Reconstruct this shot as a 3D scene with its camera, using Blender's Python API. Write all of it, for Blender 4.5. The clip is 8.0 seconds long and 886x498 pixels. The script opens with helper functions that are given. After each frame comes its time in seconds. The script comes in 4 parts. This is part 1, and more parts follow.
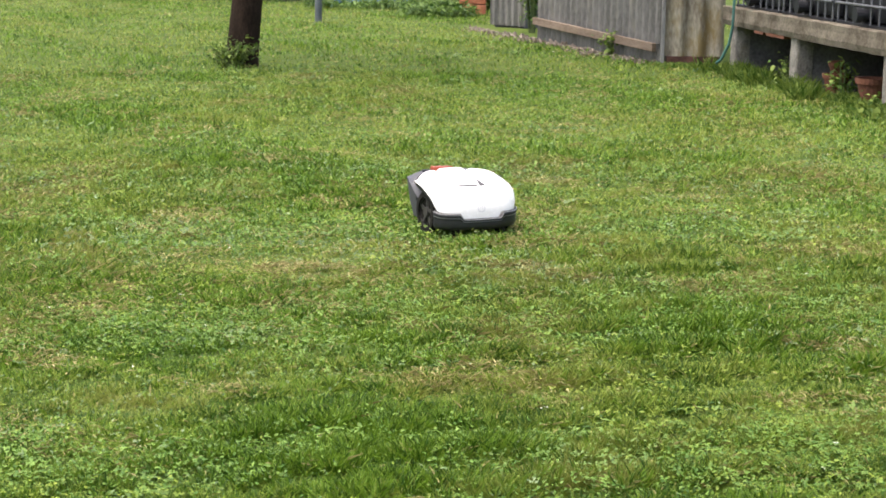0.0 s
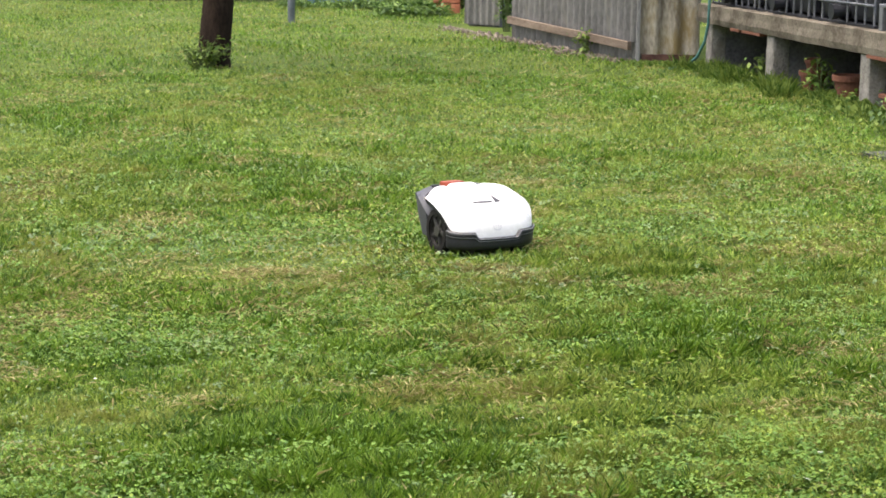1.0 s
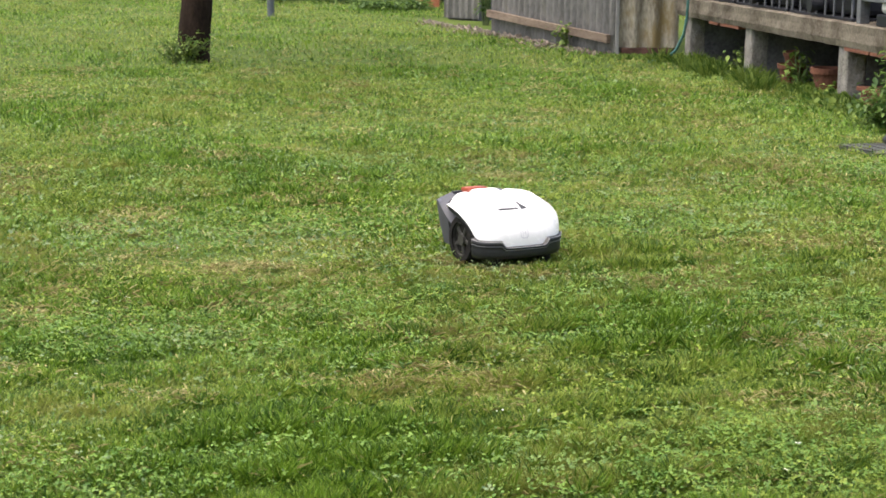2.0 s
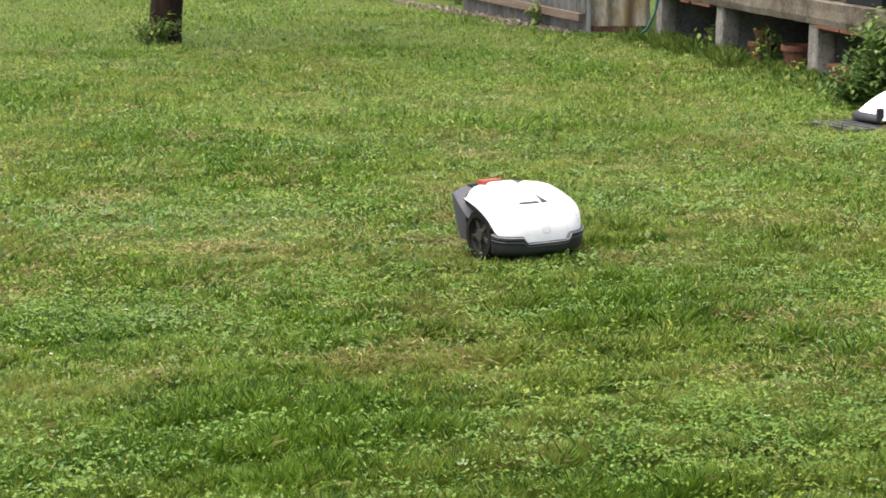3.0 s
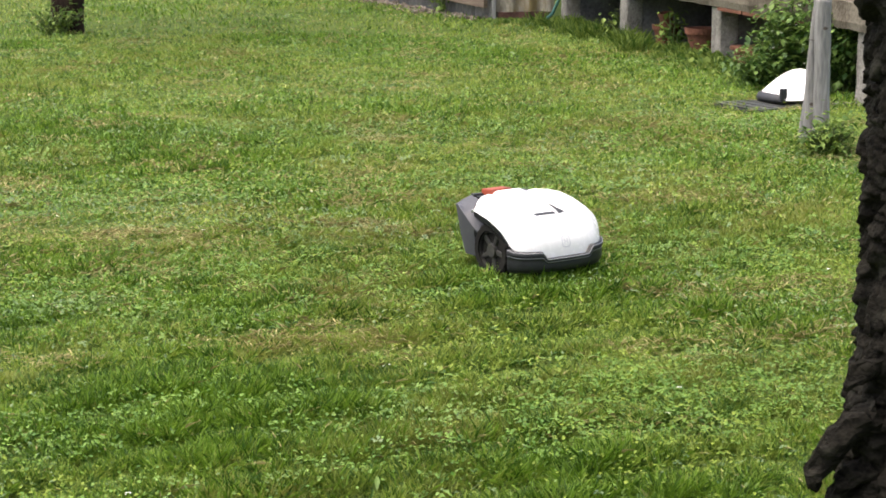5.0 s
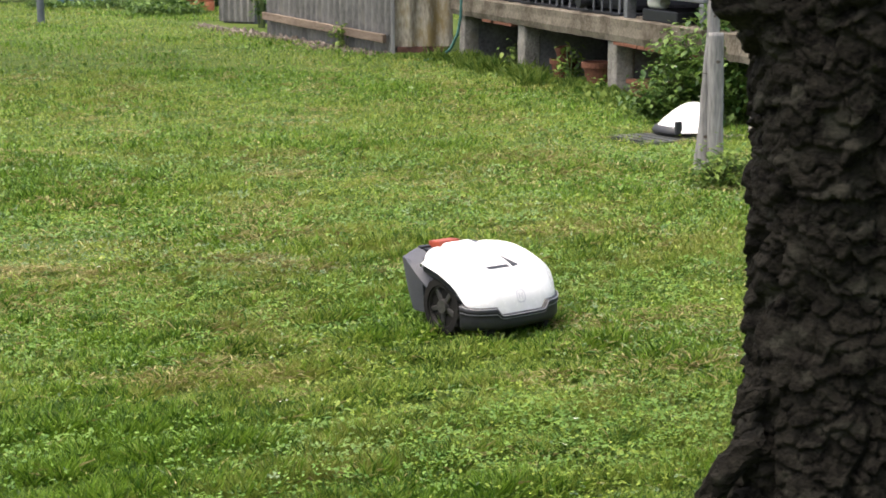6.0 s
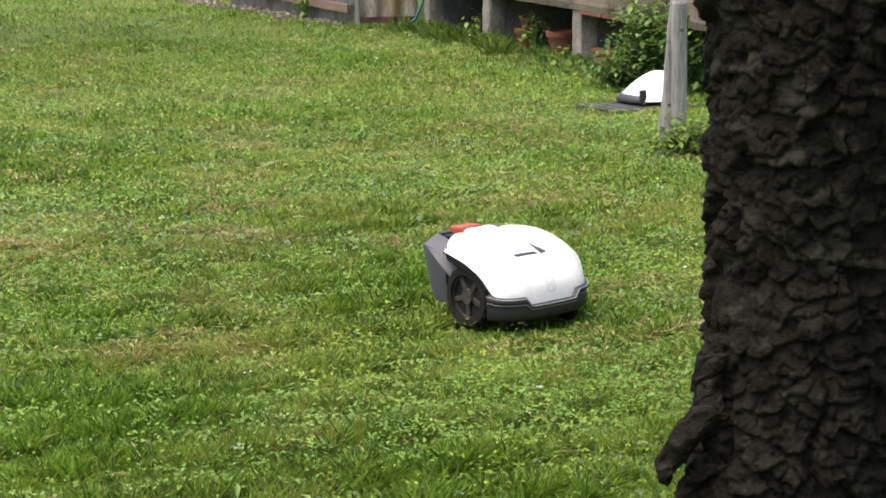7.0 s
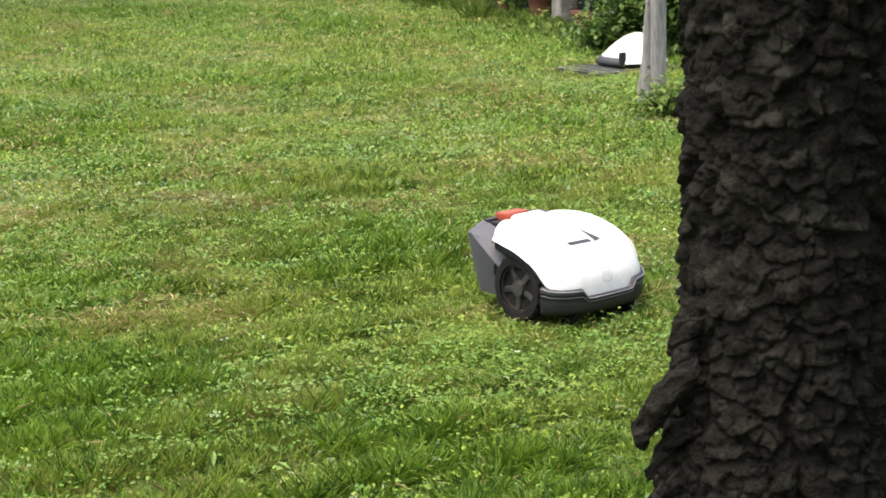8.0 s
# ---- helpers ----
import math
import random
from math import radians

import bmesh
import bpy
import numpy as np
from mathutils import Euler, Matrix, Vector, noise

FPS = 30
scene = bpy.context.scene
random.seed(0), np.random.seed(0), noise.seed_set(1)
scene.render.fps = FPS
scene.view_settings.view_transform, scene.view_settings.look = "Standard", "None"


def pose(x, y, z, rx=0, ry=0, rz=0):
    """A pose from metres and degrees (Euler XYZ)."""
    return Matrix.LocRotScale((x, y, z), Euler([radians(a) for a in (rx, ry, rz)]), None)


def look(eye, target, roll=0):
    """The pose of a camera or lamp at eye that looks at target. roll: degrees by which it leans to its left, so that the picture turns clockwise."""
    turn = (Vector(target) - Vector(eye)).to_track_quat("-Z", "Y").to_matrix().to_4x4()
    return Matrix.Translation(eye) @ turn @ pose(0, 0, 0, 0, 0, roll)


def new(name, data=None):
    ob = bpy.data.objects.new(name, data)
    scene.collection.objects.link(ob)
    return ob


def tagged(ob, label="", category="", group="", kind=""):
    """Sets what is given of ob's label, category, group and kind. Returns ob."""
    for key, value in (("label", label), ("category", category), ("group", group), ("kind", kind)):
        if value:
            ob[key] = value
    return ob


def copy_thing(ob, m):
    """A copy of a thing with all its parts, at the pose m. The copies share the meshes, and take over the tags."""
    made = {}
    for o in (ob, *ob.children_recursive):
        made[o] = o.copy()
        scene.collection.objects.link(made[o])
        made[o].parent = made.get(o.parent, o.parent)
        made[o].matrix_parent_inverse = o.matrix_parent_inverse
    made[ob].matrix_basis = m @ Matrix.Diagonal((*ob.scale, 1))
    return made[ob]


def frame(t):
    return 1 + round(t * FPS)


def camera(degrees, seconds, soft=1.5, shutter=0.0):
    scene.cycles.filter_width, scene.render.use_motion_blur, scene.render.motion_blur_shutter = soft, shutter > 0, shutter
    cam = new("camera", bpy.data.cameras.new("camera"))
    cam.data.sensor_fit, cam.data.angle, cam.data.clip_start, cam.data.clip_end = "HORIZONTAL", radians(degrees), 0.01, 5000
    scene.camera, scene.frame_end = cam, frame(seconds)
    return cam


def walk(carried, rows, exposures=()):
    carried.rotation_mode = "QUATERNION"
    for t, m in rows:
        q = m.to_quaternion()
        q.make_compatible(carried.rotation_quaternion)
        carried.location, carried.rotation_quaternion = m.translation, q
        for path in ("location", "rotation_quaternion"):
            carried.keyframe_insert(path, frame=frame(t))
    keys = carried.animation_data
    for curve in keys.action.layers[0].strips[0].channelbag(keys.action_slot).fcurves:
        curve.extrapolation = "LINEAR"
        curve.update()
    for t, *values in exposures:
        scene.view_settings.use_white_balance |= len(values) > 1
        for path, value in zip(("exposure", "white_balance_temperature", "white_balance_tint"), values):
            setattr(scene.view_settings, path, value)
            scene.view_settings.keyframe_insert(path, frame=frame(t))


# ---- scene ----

# ================= camera =================
cam = camera(29.3, 8.0, soft=1.7)
cam.data.dof.use_dof = True
cam.data.dof.focus_distance = 5.2
cam.data.dof.aperture_fstop = 24.0
# seconds, eye x y z, yaw, pitch, lean
PATH = [
    (0.0, -0.0185, -0.0803, 1.2105, 2.768, -10.814, 0.852),
    (0.5, -0.0155, 0.0298, 1.2007, 2.272, -10.778, 0.602),
    (1.0, -0.0108, 0.0528, 1.2018, 1.975, -10.823, 0.531),
    (1.5, -0.0091, 0.0515, 1.2026, 1.694, -10.844, 0.491),
    (3.0, -0.0022, 0.0049, 1.206, 0.42, -11.708, 0.161),
    (3.5, -0.0001, -0.0001, 1.2002, 0.0, -12.0, 0.0),
    (4.0, 0.0014, -0.0129, 1.2034, -0.431, -12.334, -0.113),
    (4.2, 0.0042, -0.0163, 1.1993, -0.553, -12.416, -0.169),
    (5.3, -0.012, 0.0127, 1.1707, -3.981, -11.39, -0.078),
    (5.5, -0.0066, 0.0041, 1.1741, -4.792, -10.879, -0.032),
    (6.0, 0.0074, 0.0008, 1.1736, -6.083, -10.865, -0.089),
    (6.5, 0.0144, -0.0004, 1.1711, -6.813, -11.332, -0.192),
    (7.0, 0.0199, -0.0046, 1.1729, -7.175, -11.867, -0.355),
    (7.5, 0.0252, -0.0136, 1.1753, -7.547, -12.422, -0.521),
    (8.0, 0.037, 0.0201, 1.1684, -7.763, -13.087, -0.66),
]
walk(cam, [(t, pose(x, y, z, 90 + pitch, 0, yaw) @ pose(0, 0, 0, 0, 0, lean)) for t, x, y, z, yaw, pitch, lean in PATH],
     exposures=[(0.0, 1.32, 6750, 11), (1.0, 1.32, 6750, 11), (1.6, 1.22, 6750, 11), (6.8, 1.22, 6750, 11), (7.5, 1.29, 6750, 11), (8.0, 1.40, 6750, 11)])

# ================= light =================
SUN_ELEV, SUN_AZ = 72.0, -100.0      # a bright, hazy overcast; azimuth from +y towards +x
world = bpy.data.worlds.new("sky")
scene.world = world
world.use_nodes = True
wn = world.node_tree
sky = wn.nodes.new("ShaderNodeTexSky")
sky.sky_type = "NISHITA"
sky.sun_disc = False
sky.sun_elevation = radians(SUN_ELEV)
sky.sun_rotation = radians(SUN_AZ)
sky.air_density, sky.dust_density, sky.ozone_density = 1.0, 7.0, 1.0
wn.nodes["Background"].inputs["Strength"].default_value = 0.15
wn.links.new(sky.outputs["Color"], wn.nodes["Background"].inputs["Color"])
sun = new("sun", bpy.data.lights.new("sun", "SUN"))
sun.data.energy, sun.data.angle, sun.data.color = 1.35, radians(80), (1.0, 0.97, 0.92)
_e, _a = radians(SUN_ELEV), radians(SUN_AZ)
sun.matrix_world = look((0, 0, 0), (-math.cos(_e) * math.sin(_a), -math.cos(_e) * math.cos(_a), -math.sin(_e)))


# ================= materials =================
def material(name, low, high, rough=0.7, metal=0.0, scale=6.0, fine=60.0, bump=0.2, depth=0.01, spec=0.5, stain=None, stain_at=0.62, stretch=(1, 1, 1), island=False, translucent=0.0):
    """Two-scale colour variation between low and high, fine relief, optional stains."""
    m = bpy.data.materials.new(name)
    m.use_nodes = True
    n, l = m.node_tree.nodes, m.node_tree.links
    b = n["Principled BSDF"]
    b.inputs["Metallic"].default_value = metal
    b.inputs["Specular IOR Level"].default_value = spec
    co = n.new("ShaderNodeTexCoord")
    mp = n.new("ShaderNodeMapping")
    mp.inputs["Scale"].default_value = stretch
    l.new(co.outputs["Object"], mp.inputs["Vector"])
    big, small = n.new("ShaderNodeTexNoise"), n.new("ShaderNodeTexNoise")
    for tex, s in ((big, scale), (small, fine)):
        tex.inputs["Scale"].default_value = s
        tex.inputs["Detail"].default_value = 5
        l.new(mp.outputs["Vector"], tex.inputs["Vector"])
    mix = n.new("ShaderNodeMath")
    mix.operation = "MULTIPLY_ADD"
    mix.inputs[1].default_value = 0.45
    l.new(small.outputs["Fac"], mix.inputs[0])
    half = n.new("ShaderNodeMath")
    half.operation = "MULTIPLY"
    half.inputs[1].default_value = 0.55
    l.new(big.outputs["Fac"], half.inputs[0])
    l.new(half.outputs[0], mix.inputs[2])
    ramp = n.new("ShaderNodeValToRGB")
    ramp.color_ramp.elements[0].position, ramp.color_ramp.elements[0].color = 0.36, (*low, 1)
    ramp.color_ramp.elements[1].position, ramp.color_ramp.elements[1].color = 0.64, (*high, 1)
    fac = mix.outputs[0]
    if island:
        geo = n.new("ShaderNodeNewGeometry")
        add = n.new("ShaderNodeMath")
        add.operation = "MULTIPLY_ADD"
        add.inputs[1].default_value = 0.46
        l.new(geo.outputs["Random Per Island"], add.inputs[0])
        sub = n.new("ShaderNodeMath")
        sub.operation = "MULTIPLY_ADD"
        sub.inputs[1].default_value, sub.inputs[2].default_value = 1.0, -0.21
        l.new(mix.outputs[0], sub.inputs[0])
        l.new(sub.outputs[0], add.inputs[2])
        fac = add.outputs[0]
    l.new(fac, ramp.inputs["Fac"])
    col = ramp.outputs["Color"]
    if stain:
        st = n.new("ShaderNodeTexNoise")
        st.inputs["Scale"].default_value = scale * 0.6
        st.inputs["Detail"].default_value = 8
        st.inputs["Roughness"].default_value = 0.7
        l.new(mp.outputs["Vector"], st.inputs["Vector"])
        sr = n.new("ShaderNodeValToRGB")
        sr.color_ramp.elements[0].position, sr.color_ramp.elements[0].color = stain_at - 0.07, (0, 0, 0, 1)
        sr.color_ramp.elements[1].position, sr.color_ramp.elements[1].color = stain_at + 0.07, (1, 1, 1, 1)
        l.new(st.outputs["Fac"], sr.inputs["Fac"])
        mx = n.new("ShaderNodeMix")
        mx.data_type = "RGBA"
        l.new(sr.outputs["Color"], mx.inputs["Factor"])
        l.new(col, mx.inputs[6])
        mx.inputs[7].default_value = (*stain, 1)
        col = mx.outputs[2]
    l.new(col, b.inputs["Base Color"])
    rr = n.new("ShaderNodeMapRange")
    rr.inputs["To Min"].default_value, rr.inputs["To Max"].default_value = max(0.03, rough - 0.12), min(1, rough + 0.12)
    l.new(small.outputs["Fac"], rr.inputs["Value"])
    l.new(rr.outputs["Result"], b.inputs["Roughness"])
    if bump > 0:
        bp = n.new("ShaderNodeBump")
        bp.inputs["Strength"].default_value, bp.inputs["Distance"].default_value = bump, depth
        l.new(mix.outputs[0], bp.inputs["Height"])
        l.new(bp.outputs["Normal"], b.inputs["Normal"])
    if translucent > 0:
        tr = n.new("ShaderNodeBsdfTranslucent")
        l.new(col, tr.inputs["Color"])
        ms = n.new("ShaderNodeMixShader")
        ms.inputs["Fac"].default_value = translucent
        l.new(b.outputs[0], ms.inputs[1])
        l.new(tr.outputs[0], ms.inputs[2])
        l.new(ms.outputs[0], n["Material Output"].inputs["Surface"])
    return m


MAT = {
    "soil": material("lawn_soil", (0.036, 0.066, 0.010), (0.095, 0.130, 0.028), 0.95, scale=1.4, fine=45, bump=0.6, depth=0.02, spec=0.1, stain=(0.13, 0.105, 0.05), stain_at=0.68),
    "grass": material("grass_blades", (0.040, 0.104, 0.008), (0.285, 0.376, 0.068), 0.5, scale=3.6, fine=26, bump=0, spec=0.42, island=True, translucent=0.35, stain=(0.285, 0.305, 0.075), stain_at=0.57),
    "clover": material("clover_leaves", (0.065, 0.158, 0.015), (0.165, 0.292, 0.046), 0.55, scale=3.5, fine=24, bump=0, spec=0.40, island=True, translucent=0.3, stain=(0.17, 0.26, 0.085), stain_at=0.60),
    "grey_leaf": material("grey_green_leaves", (0.060, 0.118, 0.034), (0.175, 0.255, 0.105), 0.5, scale=3.5, fine=24, bump=0, spec=0.5, island=True, translucent=0.25),
    "lime": material("yellow_green_leaves", (0.090, 0.170, 0.010), (0.250, 0.340, 0.042), 0.55, scale=3.5, fine=24, bump=0, spec=0.4, island=True, translucent=0.35),
    "lush": material("lush_dim_blades", (0.034, 0.100, 0.005), (0.190, 0.325, 0.034), 0.5, scale=3.6, fine=26, bump=0, spec=0.42, island=True, translucent=0.3),
    "rosette": material("weed_rosettes", (0.034, 0.096, 0.012), (0.150, 0.255, 0.050), 0.55, scale=4, fine=20, bump=0, spec=0.4, island=True, translucent=0.25),
    "straw": material("dry_blades", (0.23, 0.20, 0.085), (0.44, 0.40, 0.20), 0.8, scale=2, fine=10, bump=0, spec=0.2, island=True, translucent=0.2),
    "weed": material("tall_weed_leaves", (0.052, 0.115, 0.016), (0.205, 0.285, 0.060), 0.6, scale=5, fine=20, bump=0, spec=0.3, island=True, translucent=0.3),
    "bush": material("bush_leaves", (0.030, 0.080, 0.014), (0.140, 0.230, 0.048), 0.55, scale=4, fine=20, bump=0, spec=0.35, island=True, translucent=0.3),
    "petal": material("white_petals", (0.70, 0.70, 0.62), (0.85, 0.85, 0.80), 0.7, bump=0, island=True, translucent=0.3),
    "stem": material("green_stems", (0.06, 0.10, 0.03), (0.14, 0.17, 0.06), 0.7),
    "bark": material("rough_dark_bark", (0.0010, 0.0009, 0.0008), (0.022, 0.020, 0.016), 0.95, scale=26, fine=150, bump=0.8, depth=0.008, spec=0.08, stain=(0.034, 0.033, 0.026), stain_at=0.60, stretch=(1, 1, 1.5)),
    "bark_far": material("dark_brown_bark", (0.012, 0.008, 0.006), (0.036, 0.024, 0.018), 0.95, scale=10, fine=60, bump=0.8, depth=0.015, spec=0.1, stretch=(1, 1, 0.4)),
    "grey_wood": material("weathered_grey_wood", (0.135, 0.135, 0.135), (0.31, 0.308, 0.305), 0.9, scale=8, fine=50, bump=0.6, depth=0.006, spec=0.2, stretch=(2, 2, 0.25), stain=(0.12, 0.10, 0.085), stain_at=0.62),
    "knot": material("dark_wood_knot", (0.05, 0.042, 0.036), (0.12, 0.10, 0.085), 0.9, scale=30, fine=90, bump=0.3, depth=0.002, spec=0.2),
    "plank": material("weathered_brown_plank", (0.115, 0.085, 0.066), (0.25, 0.195, 0.155), 0.9, scale=6, fine=40, bump=0.4, depth=0.004, spec=0.2, stretch=(0.3, 2, 2)),
    "dark_plank": material("dark_red_board", (0.06, 0.03, 0.024), (0.14, 0.075, 0.06), 0.9, scale=7, fine=40, bump=0.4, depth=0.004, spec=0.2),
    "concrete": material("weathered_concrete", (0.070, 0.058, 0.044), (0.205, 0.184, 0.148), 0.95, scale=4, fine=55, bump=0.7, depth=0.012, spec=0.2, stain=(0.050, 0.040, 0.028), stain_at=0.58),
    "pier": material("rough_pale_concrete", (0.13, 0.123, 0.112), (0.31, 0.298, 0.276), 0.95, scale=9, fine=60, bump=1.0, depth=0.02, spec=0.2, stain=(0.20, 0.18, 0.14), stain_at=0.64),
    "block": material("grey_block_wall", (0.085, 0.085, 0.088), (0.20, 0.20, 0.204), 0.95, scale=4, fine=40, bump=0.4, depth=0.006, spec=0.2),
    "sheet": material("corrugated_cement_sheet", (0.105, 0.104, 0.102), (0.215, 0.212, 0.206), 0.92, scale=5, fine=45, bump=0.3, depth=0.004, spec=0.2, stretch=(1, 1, 0.35), stain=(0.26, 0.25, 0.22), stain_at=0.66),
    "sheet_lichen": material("lichened_cement_sheet", (0.15, 0.13, 0.10), (0.42, 0.39, 0.32), 0.95, scale=8, fine=45, bump=0.5, depth=0.006, spec=0.15, stretch=(1, 1, 0.35), stain=(0.22, 0.17, 0.085), stain_at=0.56),
    # near-black colour paints in the darkness under the platform slab
    "void_shade": material("painted_shade_wall", (0.004, 0.0036, 0.003), (0.012, 0.011, 0.010), 0.95, scale=5, fine=40, bump=0.4, depth=0.006, spec=0.1),
    "terracotta": material("terracotta", (0.10, 0.042, 0.028), (0.21, 0.095, 0.062), 0.9, scale=9, fine=60, bump=0.3, depth=0.003, spec=0.2),
    "brick_red": material("red_clay", (0.34, 0.11, 0.065), (0.55, 0.22, 0.14), 0.9, scale=8, fine=50, bump=0.4, depth=0.005, spec=0.2),
    "black_plastic": material("black_plastic", (0.006, 0.007, 0.010), (0.020, 0.022, 0.028), 0.5, scale=5, fine=50, bump=0.1, depth=0.003, spec=0.25),
    "dark_plastic": material("dark_grey_plastic", (0.010, 0.011, 0.014), (0.024, 0.025, 0.030), 0.5, scale=14, fine=120, bump=0.15, depth=0.001),
    "dock_plastic": material("dusty_dark_plastic", (0.022, 0.024, 0.024), (0.085, 0.088, 0.085), 0.38, scale=16, fine=90, bump=0.3, depth=0.003),
    "grey_plastic": material("grey_plastic", (0.052, 0.054, 0.066), (0.076, 0.079, 0.093), 0.65, scale=12, fine=140, bump=0.1, depth=0.001),
    "trim_plastic": material("light_grey_trim", (0.20, 0.20, 0.22), (0.30, 0.30, 0.32), 0.5, scale=20, fine=140, bump=0.05, depth=0.001),
    "white_plastic": material("white_gloss_plastic", (0.84, 0.84, 0.85), (0.88, 0.88, 0.89), 0.25, scale=7, fine=90, bump=0.03, depth=0.0006),
    "emboss": material("white_emboss", (0.60, 0.60, 0.64), (0.68, 0.68, 0.72), 0.4, scale=7, fine=90, bump=0.0),
    "red_plastic": material("red_button_plastic", (0.24, 0.040, 0.020), (0.33, 0.066, 0.034), 0.42, scale=12, fine=90, bump=0.05, depth=0.001),
    "rubber": material("muddy_rubber", (0.006, 0.006, 0.006), (0.018, 0.017, 0.015), 0.9, scale=20, fine=90, bump=0.4, depth=0.002, spec=0.2),
    "rim": material("dusty_wheel_rim", (0.008, 0.008, 0.008), (0.050, 0.049, 0.045), 0.55, scale=26, fine=90, bump=0.3, depth=0.002),
    "steel": material("galvanised_steel", (0.085, 0.092, 0.105), (0.18, 0.19, 0.21), 0.55, metal=0.3, scale=8, fine=60, bump=0.1, depth=0.002),
    "pale_plastic": material("white_dull_plastic", (0.55, 0.55, 0.53), (0.72, 0.72, 0.70), 0.5, scale=9, fine=60, bump=0.05, depth=0.001),
    "pole": material("blue_grey_paint", (0.075, 0.090, 0.105), (0.13, 0.15, 0.17), 0.6, scale=9, fine=60, bump=0.2, depth=0.002),
    "hose": material("teal_hose", (0.030, 0.11, 0.10), (0.07, 0.19, 0.175), 0.5, scale=14, fine=70, bump=0.1, depth=0.001),
    "tarp": material("blue_tarpaulin", (0.02, 0.09, 0.36), (0.06, 0.20, 0.58), 0.45, scale=3, fine=20, bump=0.6, depth=0.02),
    "stone": material("pale_rubble", (0.12, 0.095, 0.078), (0.27, 0.225, 0.19), 0.95, scale=9, fine=50, bump=0.6, depth=0.008, island=True),
    "wire": material("rusty_wire", (0.06, 0.05, 0.045), (0.15, 0.13, 0.12), 0.6, metal=0.6),
}


# ================= mesh helpers =================
def part(name, bm, mat, parent=None, label="", smooth=False, sharp=0):
    me = bpy.data.meshes.new(name)
    if sharp:
        bm.normal_update()
        for e in bm.edges:
            e.smooth = e.calc_face_angle(0) < radians(sharp)
    bm.to_mesh(me)
    bm.free()
    me.materials.append(MAT[mat])
    if smooth:
        for p in me.polygons:
            p.use_smooth = True
    ob = new(name, me)
    ob.parent = parent
    if label:
        ob["label"] = label
    return ob


def box(bm, x0, y0, z0, x1, y1, z1, bevel=0.0, m=None):
    r = bmesh.ops.create_cube(bm, size=1)
    vs = r["verts"]
    bmesh.ops.scale(bm, vec=(x1 - x0, y1 - y0, z1 - z0), verts=vs)
    bmesh.ops.translate(bm, vec=((x0 + x1) / 2, (y0 + y1) / 2, (z0 + z1) / 2), verts=vs)
    if bevel > 0:
        es = list({e for v in vs for e in v.link_edges})
        g = bmesh.ops.bevel(bm, geom=es, offset=bevel, segments=2, affect="EDGES", profile=0.6)
        vs = list({v for f in g["faces"] for v in f.verts} | {v for v in vs if v.is_valid})
    if m is not None:
        bmesh.ops.transform(bm, matrix=m, verts=vs)
    return vs


def lathe(bm, profile, seg=24, m=None, closed=False):
    """Turns (radius, z) pairs about z."""
    rings = []
    for r, z in profile:
        rings.append([bm.verts.new((r * math.cos(2 * math.pi * i / seg), r * math.sin(2 * math.pi * i / seg), z)) for i in range(seg)])
    pairs = list(zip(rings, rings[1:])) + ([(rings[-1], rings[0])] if closed else [])
    for a, b in pairs:
        for i in range(seg):
            j = (i + 1) % seg
            bm.faces.new((a[i], a[j], b[j], b[i]))
    if not closed:
        bm.faces.new(rings[0][::-1])
        bm.faces.new(rings[-1])
    if m is not None:
        bmesh.ops.transform(bm, matrix=m, verts=[v for ring in rings for v in ring])


def tube(bm, points, radius, seg=8):
    """A round tube along points; radius may be a list."""
    pts = [Vector(p) for p in points]
    rad = radius if isinstance(radius, (list, tuple)) else [radius] * len(pts)
    rings = []
    for i, p in enumerate(pts):
        d = (pts[min(i + 1, len(pts) - 1)] - pts[max(i - 1, 0)]).normalized()
        q = d.to_track_quat("Z", "Y")
        rings.append([bm.verts.new(p + q @ Vector((rad[i] * math.cos(2 * math.pi * k / seg), rad[i] * math.sin(2 * math.pi * k / seg), 0))) for k in range(seg)])
    for a, b in zip(rings, rings[1:]):
        for k in range(seg):
            j = (k + 1) % seg
            bm.faces.new((a[k], a[j], b[j], b[k]))
    bm.faces.new(rings[0][::-1])
    bm.faces.new(rings[-1])


def grid_skin(bm, rows, loop=False):
    """Skins rows of points with quads."""
    vs = [[bm.verts.new(p) for p in row] for row in rows]
    for a, b in zip(vs, vs[1:]):
        n = len(a)
        for i in range(n if loop else n - 1):
            j = (i + 1) % n
            bm.faces.new((a[i], a[j], b[j], b[i]))
    return vs


RNG = np.random.default_rng(7)


